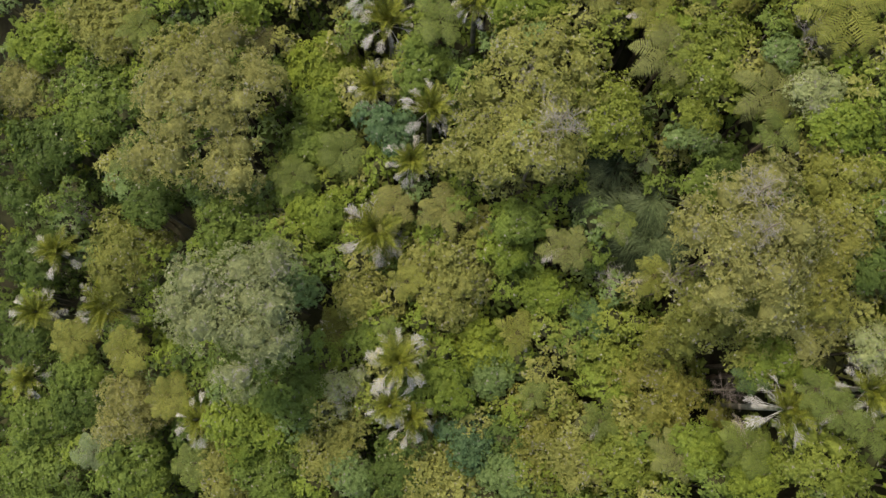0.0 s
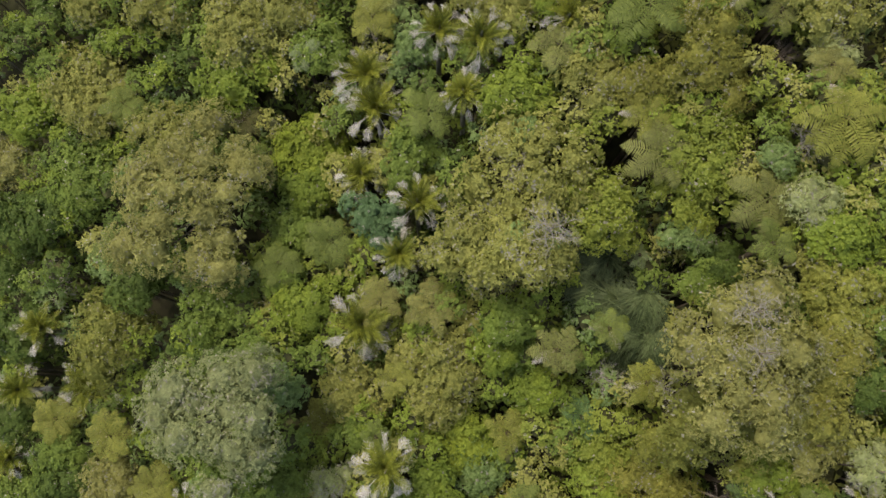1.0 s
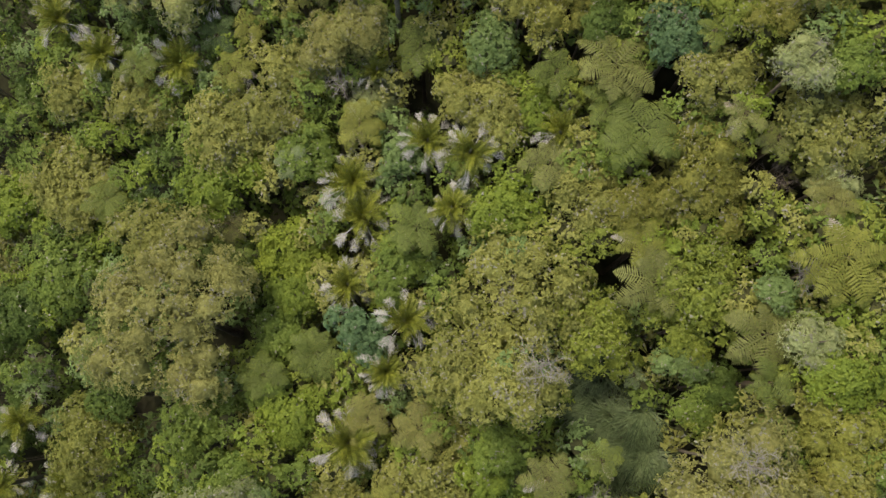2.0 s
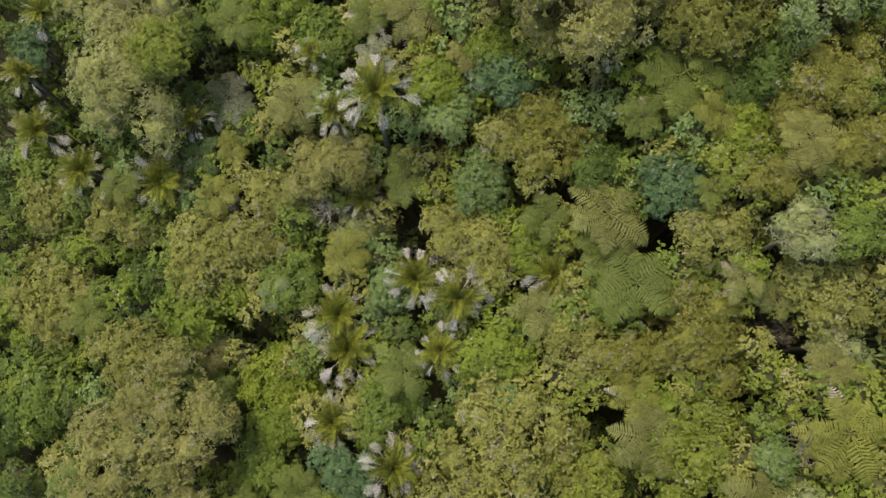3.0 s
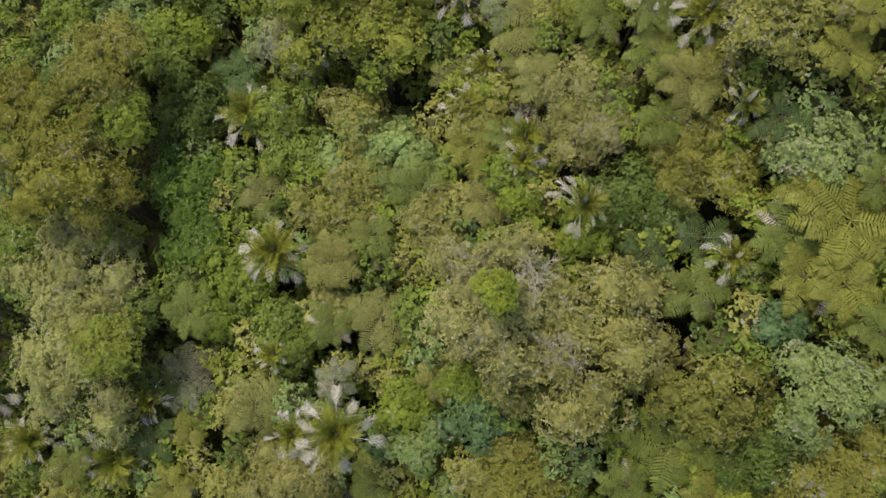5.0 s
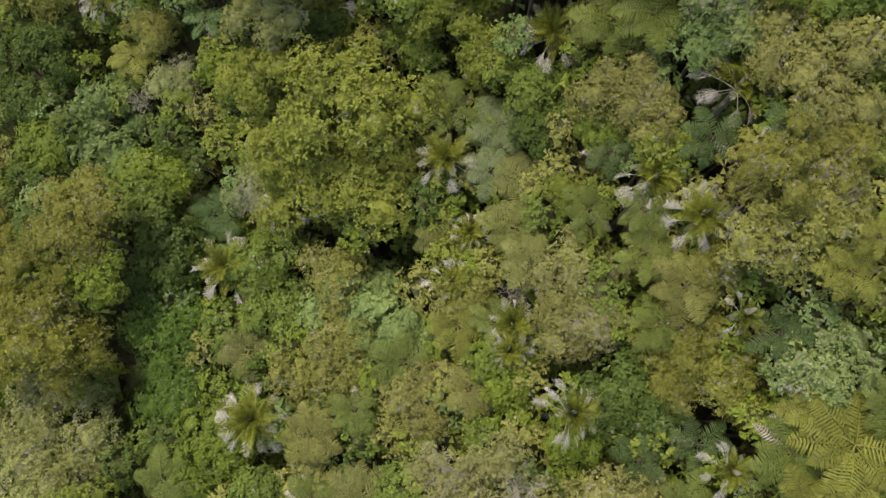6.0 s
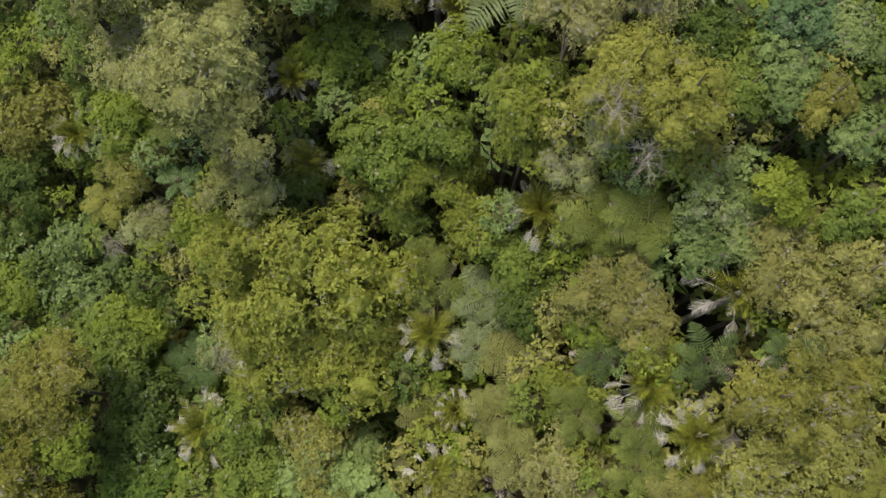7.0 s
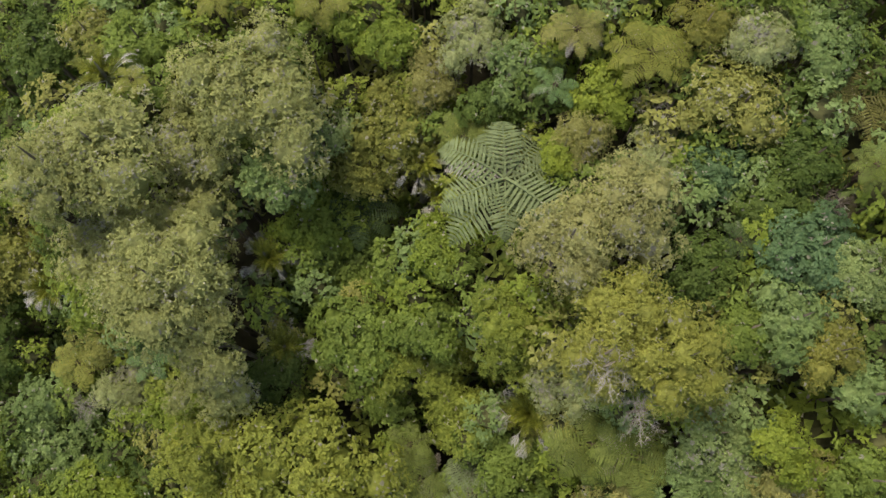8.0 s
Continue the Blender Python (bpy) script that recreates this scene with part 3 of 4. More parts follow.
broad(12.70, 9.90, 16.50, 1.20, "dark")
broad(11.80, 9.00, 16.20, 1.00, "mid")
broad(-8.66, 3.17, 18.45, 3.42, "grey")
broad(0.16, 3.78, 13.69, 1.43, "light")
broad(4.58, 4.30, 13.72, 1.43, "leaf")
broad(13.97, 4.37, 20.46, 2.23, "gold")
broad(16.64, 4.40, 20.26, 1.18, "dark")
broad(-3.94, 4.51, 11.85, 1.74, "light")
broad(-7.15, 4.65, 14.98, 1.38, "mint")
broad(11.36, 5.20, 22.00, 3.30, "olive")
broad(15.01, 5.62, 20.73, 1.64, "gold")
broad(-1.16, 5.66, 13.37, 1.31, "light")
broad(-8.05, 5.75, 14.49, 1.41, "mid")
broad(1.19, 5.80, 14.17, 2.42, "light")
broad(2.95, 6.19, 14.95, 1.26, "leaf")
broad(-17.16, 7.07, 9.02, 2.54, "moss")
broad(3.37, 7.26, 16.03, 1.09, "mid")
broad(15.68, 7.84, 20.63, 1.90, "yellow")
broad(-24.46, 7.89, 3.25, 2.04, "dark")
broad(-11.24, 8.25, 11.34, 1.86, "mid")
broad(-6.19, 8.38, 12.08, 1.52, "leaf")
broad(3.77, 9.58, 19.34, 1.75, "light")
broad(-7.12, 9.59, 11.77, 1.39, "mid")
broad(-15.42, 9.63, 9.78, 1.68, "dark")
broad(15.67, 10.39, 21.09, 1.66, "leaf")
broad(2.10, 10.79, 17.07, 2.29, "light")
broad(11.14, 11.02, 17.16, 1.21, "mint")
broad(14.67, 11.43, 21.02, 1.20, "ash")
broad(-26.11, 11.68, 3.35, 1.50, "dark")
broad(10.77, 12.32, 17.79, 1.46, "lime")
broad(7.33, 12.40, 16.88, 2.18, "lime")
broad(-2.80, 12.65, 13.93, 1.33, "blue")
broad(-6.79, 12.78, 10.92, 1.98, "mid")
broad(-11.30, 13.30, 14.82, 4.35, "olive")
broad(13.73, 13.35, 20.08, 0.87, "mint")
broad(4.33, 13.76, 17.38, 3.38, "light")
broad(11.66, 13.85, 18.95, 2.20, "lime")
broad(-24.20, 14.22, 4.87, 2.39, "dark")
broad(-6.16, 14.38, 11.55, 1.42, "leaf")
broad(-21.85, 14.38, 6.00, 1.80, "dark")
broad(-1.17, 15.07, 14.91, 1.46, "mid")
broad(-19.71, 16.21, 7.49, 2.38, "mid")
broad(-6.36, 16.51, 11.56, 2.08, "bright")
broad(9.08, 17.12, 18.60, 1.42, "gold")
broad(3.57, 17.50, 16.93, 1.75, "leaf")
broad(11.61, 17.57, 19.55, 1.85, "gold")
broad(15.98, 17.61, 20.91, 1.15, "ash")
broad(-25.14, 17.63, 5.59, 2.20, "olive")
broad(7.05, 17.74, 17.98, 1.75, "light")
broad(-14.31, 17.85, 9.98, 2.13, "light")
broad(11.49, 19.21, 20.24, 2.17, "gold")
broad(15.95, 19.56, 21.75, 1.95, "light")
broad(-19.06, 20.13, 7.83, 1.76, "light")
broad(-0.68, 20.29, 15.45, 1.20, "mint")
broad(-23.96, 20.43, 6.44, 2.26, "leaf")
broad(-10.11, 20.46, 12.42, 2.32, "leaf")
broad(-5.40, 20.89, 13.74, 1.74, "mid")
broad(14.07, 21.33, 23.62, 1.27, "ash")
broad(16.01, 21.34, 23.48, 1.14, "mid")
broad(11.59, 21.55, 21.61, 1.55, "light")
broad(-19.53, 21.58, 8.03, 2.92, "light")
broad(5.18, 21.77, 17.60, 1.13, "leaf")
broad(3.58, 22.00, 17.52, 1.77, "light")
broad(2.21, 22.06, 16.97, 1.16, "light")
broad(-9.47, 22.48, 13.20, 2.58, "light")
broad(1.74, 22.86, 16.29, 1.37, "light")
broad(-7.22, 23.16, 14.02, 1.69, "light")
broad(13.61, 23.28, 23.33, 1.05, "gold")
broad(10.39, 23.65, 21.32, 1.59, "blue")
broad(-2.43, 24.01, 13.56, 1.66, "ash")
broad(12.54, 24.17, 22.79, 1.56, "lime")
broad(15.92, 24.25, 24.23, 1.27, "gold")
broad(7.76, 24.61, 20.22, 1.30, "dark")
broad(-14.71, 24.68, 11.04, 1.90, "light")
broad(3.12, 24.71, 18.07, 1.47, "mint")
broad(-6.20, 25.17, 14.40, 1.75, "light")
broad(12.57, 25.54, 22.98, 1.08, "bright")
broad(-4.24, 25.72, 15.51, 1.64, "olive")
broad(14.21, 25.73, 23.75, 1.27, "gold")
broad(-19.16, 25.79, 9.61, 1.98, "light")
broad(6.09, 25.85, 20.11, 2.27, "gold")
broad(-2.58, 25.93, 16.86, 1.45, "olive")
broad(4.40, 26.01, 19.48, 1.22, "light")
broad(15.38, 26.64, 24.66, 1.89, "gold")
broad(12.59, 26.71, 23.17, 1.08, "dark")
broad(13.63, 27.05, 24.03, 1.58, "dark")
broad(1.97, 27.10, 18.88, 1.13, "mint")
broad(4.13, 28.19, 20.59, 1.43, "blue")
broad(10.62, 28.46, 23.51, 1.08, "moss")
broad(1.51, 28.80, 18.79, 1.47, "leaf")
broad(11.63, 28.84, 24.60, 1.92, "moss")
broad(14.54, 29.00, 26.06, 1.82, "ashgreen")
broad(3.60, 33.00, 24.20, 1.50, "tan")
broad(4.40, 31.90, 26.60, 0.70, "bright")
broad(9.20, 30.34, 23.60, 1.60, "olive")
broad(-13.18, 30.55, 15.91, 3.45, "pale")
broad(-11.24, 31.12, 17.17, 1.62, "lime")
broad(13.62, 31.18, 24.86, 0.95, "blue")
broad(7.20, 30.60, 24.80, 3.30, "olive")
broad(4.70, 31.60, 25.20, 2.30, "tan")
broad(5.60, 29.50, 22.60, 1.40, "light")
broad(3.70, 29.60, 20.60, 1.20, "leaf")
broad(-3.69, 31.70, 17.05, 1.68, "mid")
broad(-1.62, 32.53, 17.71, 1.16, "light")
broad(-6.68, 32.89, 16.09, 1.68, "leaf")
broad(-19.79, 33.88, 11.66, 1.33, "blue")
broad(-5.92, 34.01, 16.71, 1.60, "leaf")
broad(7.60, 34.28, 23.80, 0.96, "leaf")
broad(-13.74, 34.85, 15.42, 3.23, "pale")
broad(10.22, 34.99, 23.60, 1.08, "mint")
broad(8.64, 35.16, 23.68, 1.19, "dark")
broad(2.79, 35.53, 20.34, 1.69, "olive")
broad(-8.30, 36.20, 15.20, 2.00, "green")
broad(9.64, 35.97, 23.74, 1.99, "dark")
broad(10.89, 36.38, 24.26, 1.17, "gold")
broad(12.28, 36.38, 24.71, 1.64, "yellow")
broad(-16.38, 36.42, 14.56, 1.64, "mid")
broad(15.23, 36.53, 26.10, 1.83, "ashgreen")
broad(-2.68, 36.66, 17.87, 1.37, "light")
broad(-17.37, 36.67, 13.95, 1.82, "mid")
broad(5.45, 36.71, 22.51, 1.48, "leaf")
broad(-19.61, 36.81, 12.59, 1.56, "dark")
broad(-0.97, 37.00, 18.32, 1.61, "light")
broad(11.23, 37.50, 24.94, 1.43, "gold")
broad(-11.94, 37.73, 17.66, 1.86, "brown")
broad(8.59, 38.15, 24.01, 1.18, "tan")
broad(-0.84, 38.20, 18.05, 1.46, "light")
broad(7.59, 38.21, 23.53, 1.38, "olive")
broad(1.99, 38.29, 19.43, 1.47, "mintpuff")
broad(-8.70, 38.60, 15.70, 2.60, "green")
broad(-15.93, 38.59, 16.17, 1.53, "blue")
broad(-13.31, 39.11, 19.16, 2.95, "brown")
broad(4.29, 39.19, 21.58, 1.19, "light")
broad(-0.08, 39.35, 18.17, 2.33, "mintpuff")
broad(7.79, 39.41, 23.65, 2.02, "tan")
broad(-3.36, 39.49, 17.27, 1.69, "mid")
broad(11.94, 39.77, 26.10, 1.11, "gold")
broad(4.56, 40.13, 21.46, 0.77, "leaf")
broad(13.32, 40.38, 28.06, 1.62, "light")
broad(-10.87, 40.69, 18.55, 1.45, "leaf")
broad(-1.04, 40.73, 18.52, 1.59, "light")
broad(14.65, 40.83, 28.30, 1.02, "light")
broad(-4.67, 41.36, 17.28, 1.37, "mid")
broad(-8.81, 41.94, 16.11, 2.14, "dark")
broad(12.74, 42.08, 29.07, 1.41, "gold")
broad(14.66, 42.33, 28.61, 1.22, "gold")
broad(7.75, 42.64, 23.38, 0.84, "lime")
broad(-16.70, 42.78, 15.53, 2.03, "brown")
broad(-11.34, 42.79, 19.75, 2.37, "gold")
broad(-8.51, 43.15, 14.71, 2.27, "mid")
broad(10.29, 43.55, 26.17, 0.80, "lime")
broad(14.49, 43.77, 28.64, 1.55, "olive")
broad(-1.51, 44.14, 20.86, 2.08, "leafgold")
broad(10.12, 44.23, 26.30, 1.14, "olive")
broad(-9.75, 44.35, 16.35, 1.60, "mid")
broad(8.59, 44.49, 25.31, 1.09, "leaf")
broad(0.62, 44.49, 21.21, 2.30, "leafgold")
broad(-4.54, 44.75, 18.03, 1.40, "ash")
broad(7.16, 45.44, 22.57, 1.33, "dark")
broad(15.42, 45.45, 29.02, 1.03, "olive")
broad(9.30, 45.47, 26.38, 1.58, "olive")
broad(-2.74, 45.73, 21.37, 2.42, "leafgold")
broad(13.98, 45.82, 28.47, 1.77, "olive")
broad(-9.63, 45.84, 16.38, 1.61, "leaf")
broad(-0.05, 46.69, 23.13, 2.73, "leafgold")
broad(11.69, 46.77, 27.35, 1.12, "mint")
broad(12.71, 46.93, 27.84, 1.01, "ashgreen")
broad(15.30, 46.90, 29.20, 0.90, "mid")
broad(6.77, 47.07, 22.75, 1.56, "mid")
broad(-12.28, 47.45, 15.12, 2.25, "mint")
broad(-15.20, 47.50, 14.90, 1.84, "leaf")
broad(13.25, 47.70, 29.30, 0.80, "bright")
broad(12.01, 48.04, 28.16, 1.56, "ashgreen")
broad(5.01, 48.73, 21.77, 1.28, "lime")
broad(15.40, 49.00, 29.70, 1.00, "mint")
broad(-5.38, 48.84, 20.14, 1.27, "leaf")
broad(11.42, 49.03, 28.24, 1.00, "yellow")
broad(7.84, 49.40, 26.46, 1.09, "ash")
broad(10.40, 49.80, 30.90, 1.30, "yellow")
broad(-12.84, 49.46, 15.50, 1.46, "mint")
broad(2.23, 49.58, 21.33, 1.19, "mid")
broad(8.51, 49.68, 29.25, 0.89, "ash")
broad(-8.72, 49.70, 17.13, 1.56, "ash")
broad(-16.09, 49.82, 15.22, 1.42, "dark")
broad(14.51, 50.08, 29.93, 0.94, "gold")
broad(4.36, 50.11, 22.25, 1.44, "lime")
broad(8.45, 49.90, 30.50, 1.20, "yellow")
broad(6.68, 50.51, 25.85, 1.43, "lime")
broad(2.89, 50.70, 22.43, 1.27, "lime")
broad(12.57, 50.74, 29.19, 0.98, "mid")
broad(9.10, 50.80, 30.50, 1.60, "yellow")
broad(13.66, 50.95, 29.80, 1.19, "mint")
broad(6.36, 51.31, 27.23, 1.34, "lime")
broad(1.44, 51.33, 22.96, 1.83, "mid")
broad(3.71, 51.55, 23.85, 1.38, "mid")
broad(-3.90, 52.40, 27.80, 2.10, "pale")
broad(-2.90, 51.00, 26.40, 1.50, "pale")
broad(-3.20, 49.50, 23.60, 1.50, "pale")
broad(-1.50, 50.00, 21.50, 1.10, "dark")
broad(-2.24, 11.73, 14.00, 1.10, "blue")
broad(-3.60, 47.60, 22.60, 1.60, "leafgold")
broad(-9.49, 51.98, 17.90, 1.39, "light")
broad(15.46, 52.11, 29.95, 1.12, "ashgreen")
broad(11.75, 52.32, 28.91, 1.18, "dark")
broad(-15.31, 52.32, 15.84, 1.76, "dark")
broad(7.71, 52.88, 30.30, 1.43, "tan")
broad(14.50, 52.92, 29.71, 1.47, "blue")
broad(-8.26, 53.06, 20.89, 1.73, "leaf")
broad(9.30, 53.73, 30.51, 1.75, "tan")
broad(4.39, 53.95, 24.59, 1.22, "leaf")
broad(1.50, 54.21, 21.68, 1.81, "mid")
broad(-6.71, 54.23, 24.72, 2.04, "pale")
broad(-4.23, 54.40, 25.55, 2.37, "pale")
broad(14.21, 54.64, 28.69, 1.48, "dark")
broad(-14.94, 55.22, 16.74, 2.54, "moss")
broad(12.71, 55.64, 28.23, 1.44, "blue")
broad(14.92, 55.67, 29.11, 1.04, "dark")
broad(-0.04, 55.79, 22.85, 1.99, "leaf")
broad(10.79, 55.84, 28.11, 1.09, "ash")
broad(-7.83, 55.99, 27.38, 1.49, "pale")
broad(-1.03, 56.19, 25.92, 1.49, "mint")
broad(8.05, 56.29, 27.81, 0.83, "bright")
broad(8.67, 56.52, 28.14, 0.91, "olive")
broad(-6.39, 56.73, 27.37, 2.35, "pale")
broad(13.15, 57.33, 29.16, 1.76, "light")
broad(-3.70, 57.36, 26.30, 1.78, "pale")
broad(1.64, 57.47, 24.05, 1.72, "moss")
broad(0.22, 57.87, 25.10, 1.24, "ashgreen")
broad(9.45, 58.04, 28.33, 1.14, "bright")
broad(-1.69, 58.38, 27.46, 2.66, "pale")
broad(5.97, 58.43, 26.64, 0.98, "dark")
broad(2.84, 58.73, 25.05, 2.20, "moss")
broad(6.98, 59.21, 27.43, 1.19, "mint")
broad(13.65, 59.23, 29.55, 1.09, "ash")
broad(15.75, 59.42, 29.23, 1.43, "mint")
broad(4.17, 59.56, 25.90, 1.12, "olive")
broad(12.01, 59.56, 29.26, 0.98, "gold")
broad(5.43, 60.62, 26.95, 1.39, "ash")
broad(2.65, 60.98, 25.90, 1.28, "leaf")
broad(0.94, 61.59, 25.91, 0.83, "leaf")
broad(-6.34, 61.62, 24.63, 1.35, "mid")
broad(-8.80, 62.55, 23.31, 1.19, "light")
broad(-11.49, 62.91, 21.77, 1.81, "dark")
# tree ferns
fern(-13.04, -3.89, 7.36, 1.71, "olive")
fern(-19.63, -3.56, 4.17, 1.92, "silver")
fern(10.15, -2.73, 14.74, 1.72, "tan")
fern(12.37, -2.32, 17.13, 1.66, "green")
fern(16.37, -1.54, 19.07, 1.44, "olive")
fern(7.04, -1.44, 13.81, 1.28, "olive")
fern(15.27, -0.90, 18.99, 1.32, "olive")
fern(-14.38, -0.38, 7.95, 1.71, "yellow")
fern(4.08, -0.32, 13.08, 1.13, "olive")
fern(14.49, -0.04, 18.92, 1.19, "olive")
fern(12.58, 0.52, 17.67, 1.16, "dark")
fern(-17.55, 2.01, 5.98, 1.81, "yellow")
fern(-2.37, 2.42, 14.90, 1.06, "olive")
fern(3.44, 2.52, 13.47, 1.42, "yellow")
fern(-5.24, 2.74, 10.23, 1.78, "yellow")
fern(6.90, 3.20, 13.00, 1.70, "mint")
fern(-21.51, 2.82, 3.98, 1.90, "yellow")
fern(9.01, 4.73, 16.61, 1.31, "yellow")
fern(-1.69, 4.89, 13.56, 1.21, "yellow")
fern(5.43, 6.13, 15.64, 1.57, "tan")
fern(7.49, 6.94, 16.72, 1.17, "green")
fern(0.03, 8.16, 14.42, 1.73, "gold")
fern(-2.43, 8.47, 13.01, 1.64, "gold")
fern(13.24, 9.98, 19.93, 1.30, "olive")
fern(9.42, 10.44, 14.52, 0.83, "silver")
fern(-7.47, 10.52, 11.88, 1.63, "olive")
fern(-4.87, 11.51, 12.51, 1.75, "olive")
fern(13.31, 11.81, 19.81, 2.06, "tan")
fern(-16.75, 11.83, 9.37, 1.45, "olive")
fern(9.68, 14.04, 18.42, 2.09, "tan")
fern(15.66, 14.40, 21.74, 2.23, "yellow")
fern(9.18, 15.72, 18.31, 1.52, "yellow")
fern(-9.55, 16.10, 11.30, 1.80, "green")
fern(15.63, 16.82, 20.99, 1.33, "gold")
fern(-0.11, 16.86, 15.66, 1.84, "olive")
fern(-9.56, 17.93, 11.49, 1.42, "brown")
fern(5.61, 19.17, 17.69, 1.69, "tan")
fern(14.01, 19.31, 20.53, 1.20, "tan")
fern(-16.96, 19.93, 8.60, 1.71, "green")
fern(8.97, 19.96, 19.96, 2.25, "olive")
fern(12.47, 19.98, 21.46, 1.41, "tan")
fern(-6.20, 20.40, 13.81, 1.17, "silver")
fern(7.85, 21.18, 19.41, 1.57, "olive")
fern(-2.83, 22.13, 14.46, 1.77, "yellow")
fern(8.01, 22.63, 20.00, 2.20, "tan")
fern(5.79, 22.81, 18.73, 1.41, "olive")
fern(11.24, 22.95, 22.08, 1.02, "green")
fern(14.16, 24.39, 23.96, 1.72, "gold")
fern(-9.11, 25.14, 13.51, 1.52, "yellow")
fern(11.59, 25.69, 22.78, 1.25, "yellow")
fern(0.04, 25.52, 15.60, 1.90, "olive")
fern(9.07, 26.00, 21.62, 1.31, "olive")
fern(-14.63, 26.01, 11.84, 1.50, "green")
fern(-10.17, 27.15, 13.04, 1.46, "dark")
fern(11.42, 27.49, 23.04, 1.50, "green")
fern(10.30, 27.30, 22.40, 1.90, "green")
fern(-8.59, 27.66, 13.00, 1.37, "yellow")
fern(-5.03, 28.72, 16.21, 1.87, "tan")
fern(-1.26, 29.50, 19.21, 1.39, "dry")
fern(2.79, 29.95, 18.98, 1.62, "gold")
fern(-8.95, 29.95, 13.40, 2.10, "dry")
fern(15.85, 30.69, 26.15, 1.22, "olive")
fern(-1.67, 32.00, 17.94, 1.52, "olive")
fern(0.29, 32.15, 18.17, 1.97, "tan")
fern(15.18, 32.23, 25.69, 1.56, "yellow")
fern(11.05, 32.29, 23.88, 1.51, "olive")
fern(14.10, 32.53, 25.33, 1.58, "yellow")
fern(-8.07, 32.57, 16.20, 1.75, "olive")
fern(9.65, 33.67, 23.59, 1.47, "dark")
fern(13.93, 33.94, 25.17, 1.79, "olive")
fern(11.55, 34.18, 23.62, 1.47, "dark")
fern(15.46, 34.25, 25.89, 2.07, "yellow")
fern(-1.79, 34.37, 18.44, 1.69, "gold")
fern(14.53, 35.19, 25.73, 1.59, "yellow")
fern(0.05, 35.33, 19.22, 1.27, "olive")
fern(16.18, 35.36, 26.47, 1.18, "olive")
fern(4.27, 36.02, 21.83, 1.58, "gold")
fern(1.89, 37.04, 19.85, 1.70, "olive")
fern(13.44, 37.47, 26.15, 1.37, "dark")
fern(-4.81, 37.83, 16.14, 1.77, "tan")
fern(10.09, 37.87, 24.97, 1.44, "olive")
fern(3.87, 38.22, 21.52, 1.62, "yellow")
fern(5.13, 38.36, 22.17, 1.22, "olive")
fern(10.86, 38.98, 25.67, 1.69, "gold")
fern(14.99, 39.06, 27.58, 1.37, "yellow")
fern(15.50, 39.95, 28.17, 0.97, "yellow")
fern(9.70, 40.11, 25.39, 1.52, "green")
fern(6.46, 40.24, 22.87, 1.67, "tan")
fern(9.70, 41.40, 25.66, 1.31, "olive")
fern(5.97, 41.71, 22.07, 1.74, "tan")
fern(8.17, 41.76, 24.46, 1.37, "olive")
fern(3.56, 41.79, 19.90, 1.76, "tan")
fern(0.53, 41.99, 19.94, 0.52, "dark")
fern(11.39, 43.18, 27.32, 1.44, "dark")
fern(13.23, 43.24, 28.51, 1.14, "dark")
fern(8.73, 43.48, 25.21, 1.14, "dark")
fern(6.46, 43.69, 21.47, 1.80, "tan")
fern(-7.13, 44.08, 14.86, 2.01, "mint")
fern(5.13, 44.15, 21.26, 1.46, "silver")
fern(5.57, 46.00, 21.29, 1.74, "silver")
fern(3.75, 46.49, 21.49, 1.58, "olive")
fern(10.01, 47.37, 27.09, 1.72, "green")
fern(3.31, 47.68, 20.61, 1.19, "olive")
fern(8.87, 47.70, 26.28, 1.78, "green")
fern(-6.26, 50.59, 20.58, 1.24, "mint")
fern(-10.71, 50.90, 16.73, 1.51, "yellow")
fern(-6.13, 52.18, 22.47, 1.08, "olive")
fern(12.61, 53.23, 28.76, 0.80, "dark")
fern(-7.85, 54.92, 25.97, 0.97, "gold")
fern(16.18, 55.12, 29.63, 1.02, "olive")
fern(6.31, 55.49, 27.50, 2.80, "silver")
fern(1.49, 56.02, 22.44, 1.86, "dark")
fern(5.11, 57.31, 25.95, 1.22, "green")
fern(16.82, 57.69, 28.37, 1.92, "brown")
fern(7.78, 58.14, 28.06, 1.13, "mint")
fern(10.48, 58.78, 29.03, 1.69, "yellow")
fern(-5.61, 59.07, 26.29, 0.84, "yellow")
fern(8.44, 59.75, 28.57, 1.33, "gold")
fern(0.37, 61.97, 26.32, 1.18, "yellow")
fern(-3.43, 62.41, 25.71, 0.98, "yellow")
# feather palms
nikau(-12.60, -1.65, 9.12, 1.46)
nikau(-1.51, -1.45, 13.98, 1.42)
nikau(13.70, -0.81, 18.97, 1.65)
nikau(-2.37, -0.68, 14.65, 1.27)
nikau(16.54, -0.04, 19.84, 1.43)
nikau(-24.74, 0.49, 3.14, 1.69, dry=5)
nikau(-1.92, 1.14, 16.25, 1.61)
nikau(-24.38, 4.51, 3.90, 1.93, dry=5)
nikau(-19.69, 4.72, 5.14, 2.27, dry=5)
nikau(-3.34, 7.50, 13.68, 2.01)
nikau(-23.03, 7.97, 4.52, 1.93, dry=5)
nikau(-1.57, 10.67, 14.79, 1.43)
nikau(-0.70, 12.71, 16.06, 1.56)
nikau(-3.41, 14.57, 14.11, 1.65)
nikau(1.51, 17.59, 16.98, 1.40)
nikau(-2.72, 17.65, 14.74, 1.81)
nikau(-3.27, 19.38, 14.80, 1.86)
nikau(2.20, 19.85, 18.14, 1.59)
nikau(6.07, 20.59, 18.28, 1.42)
nikau(0.31, 20.73, 16.81, 1.49)
nikau(-2.11, 24.69, 14.97, 1.17)
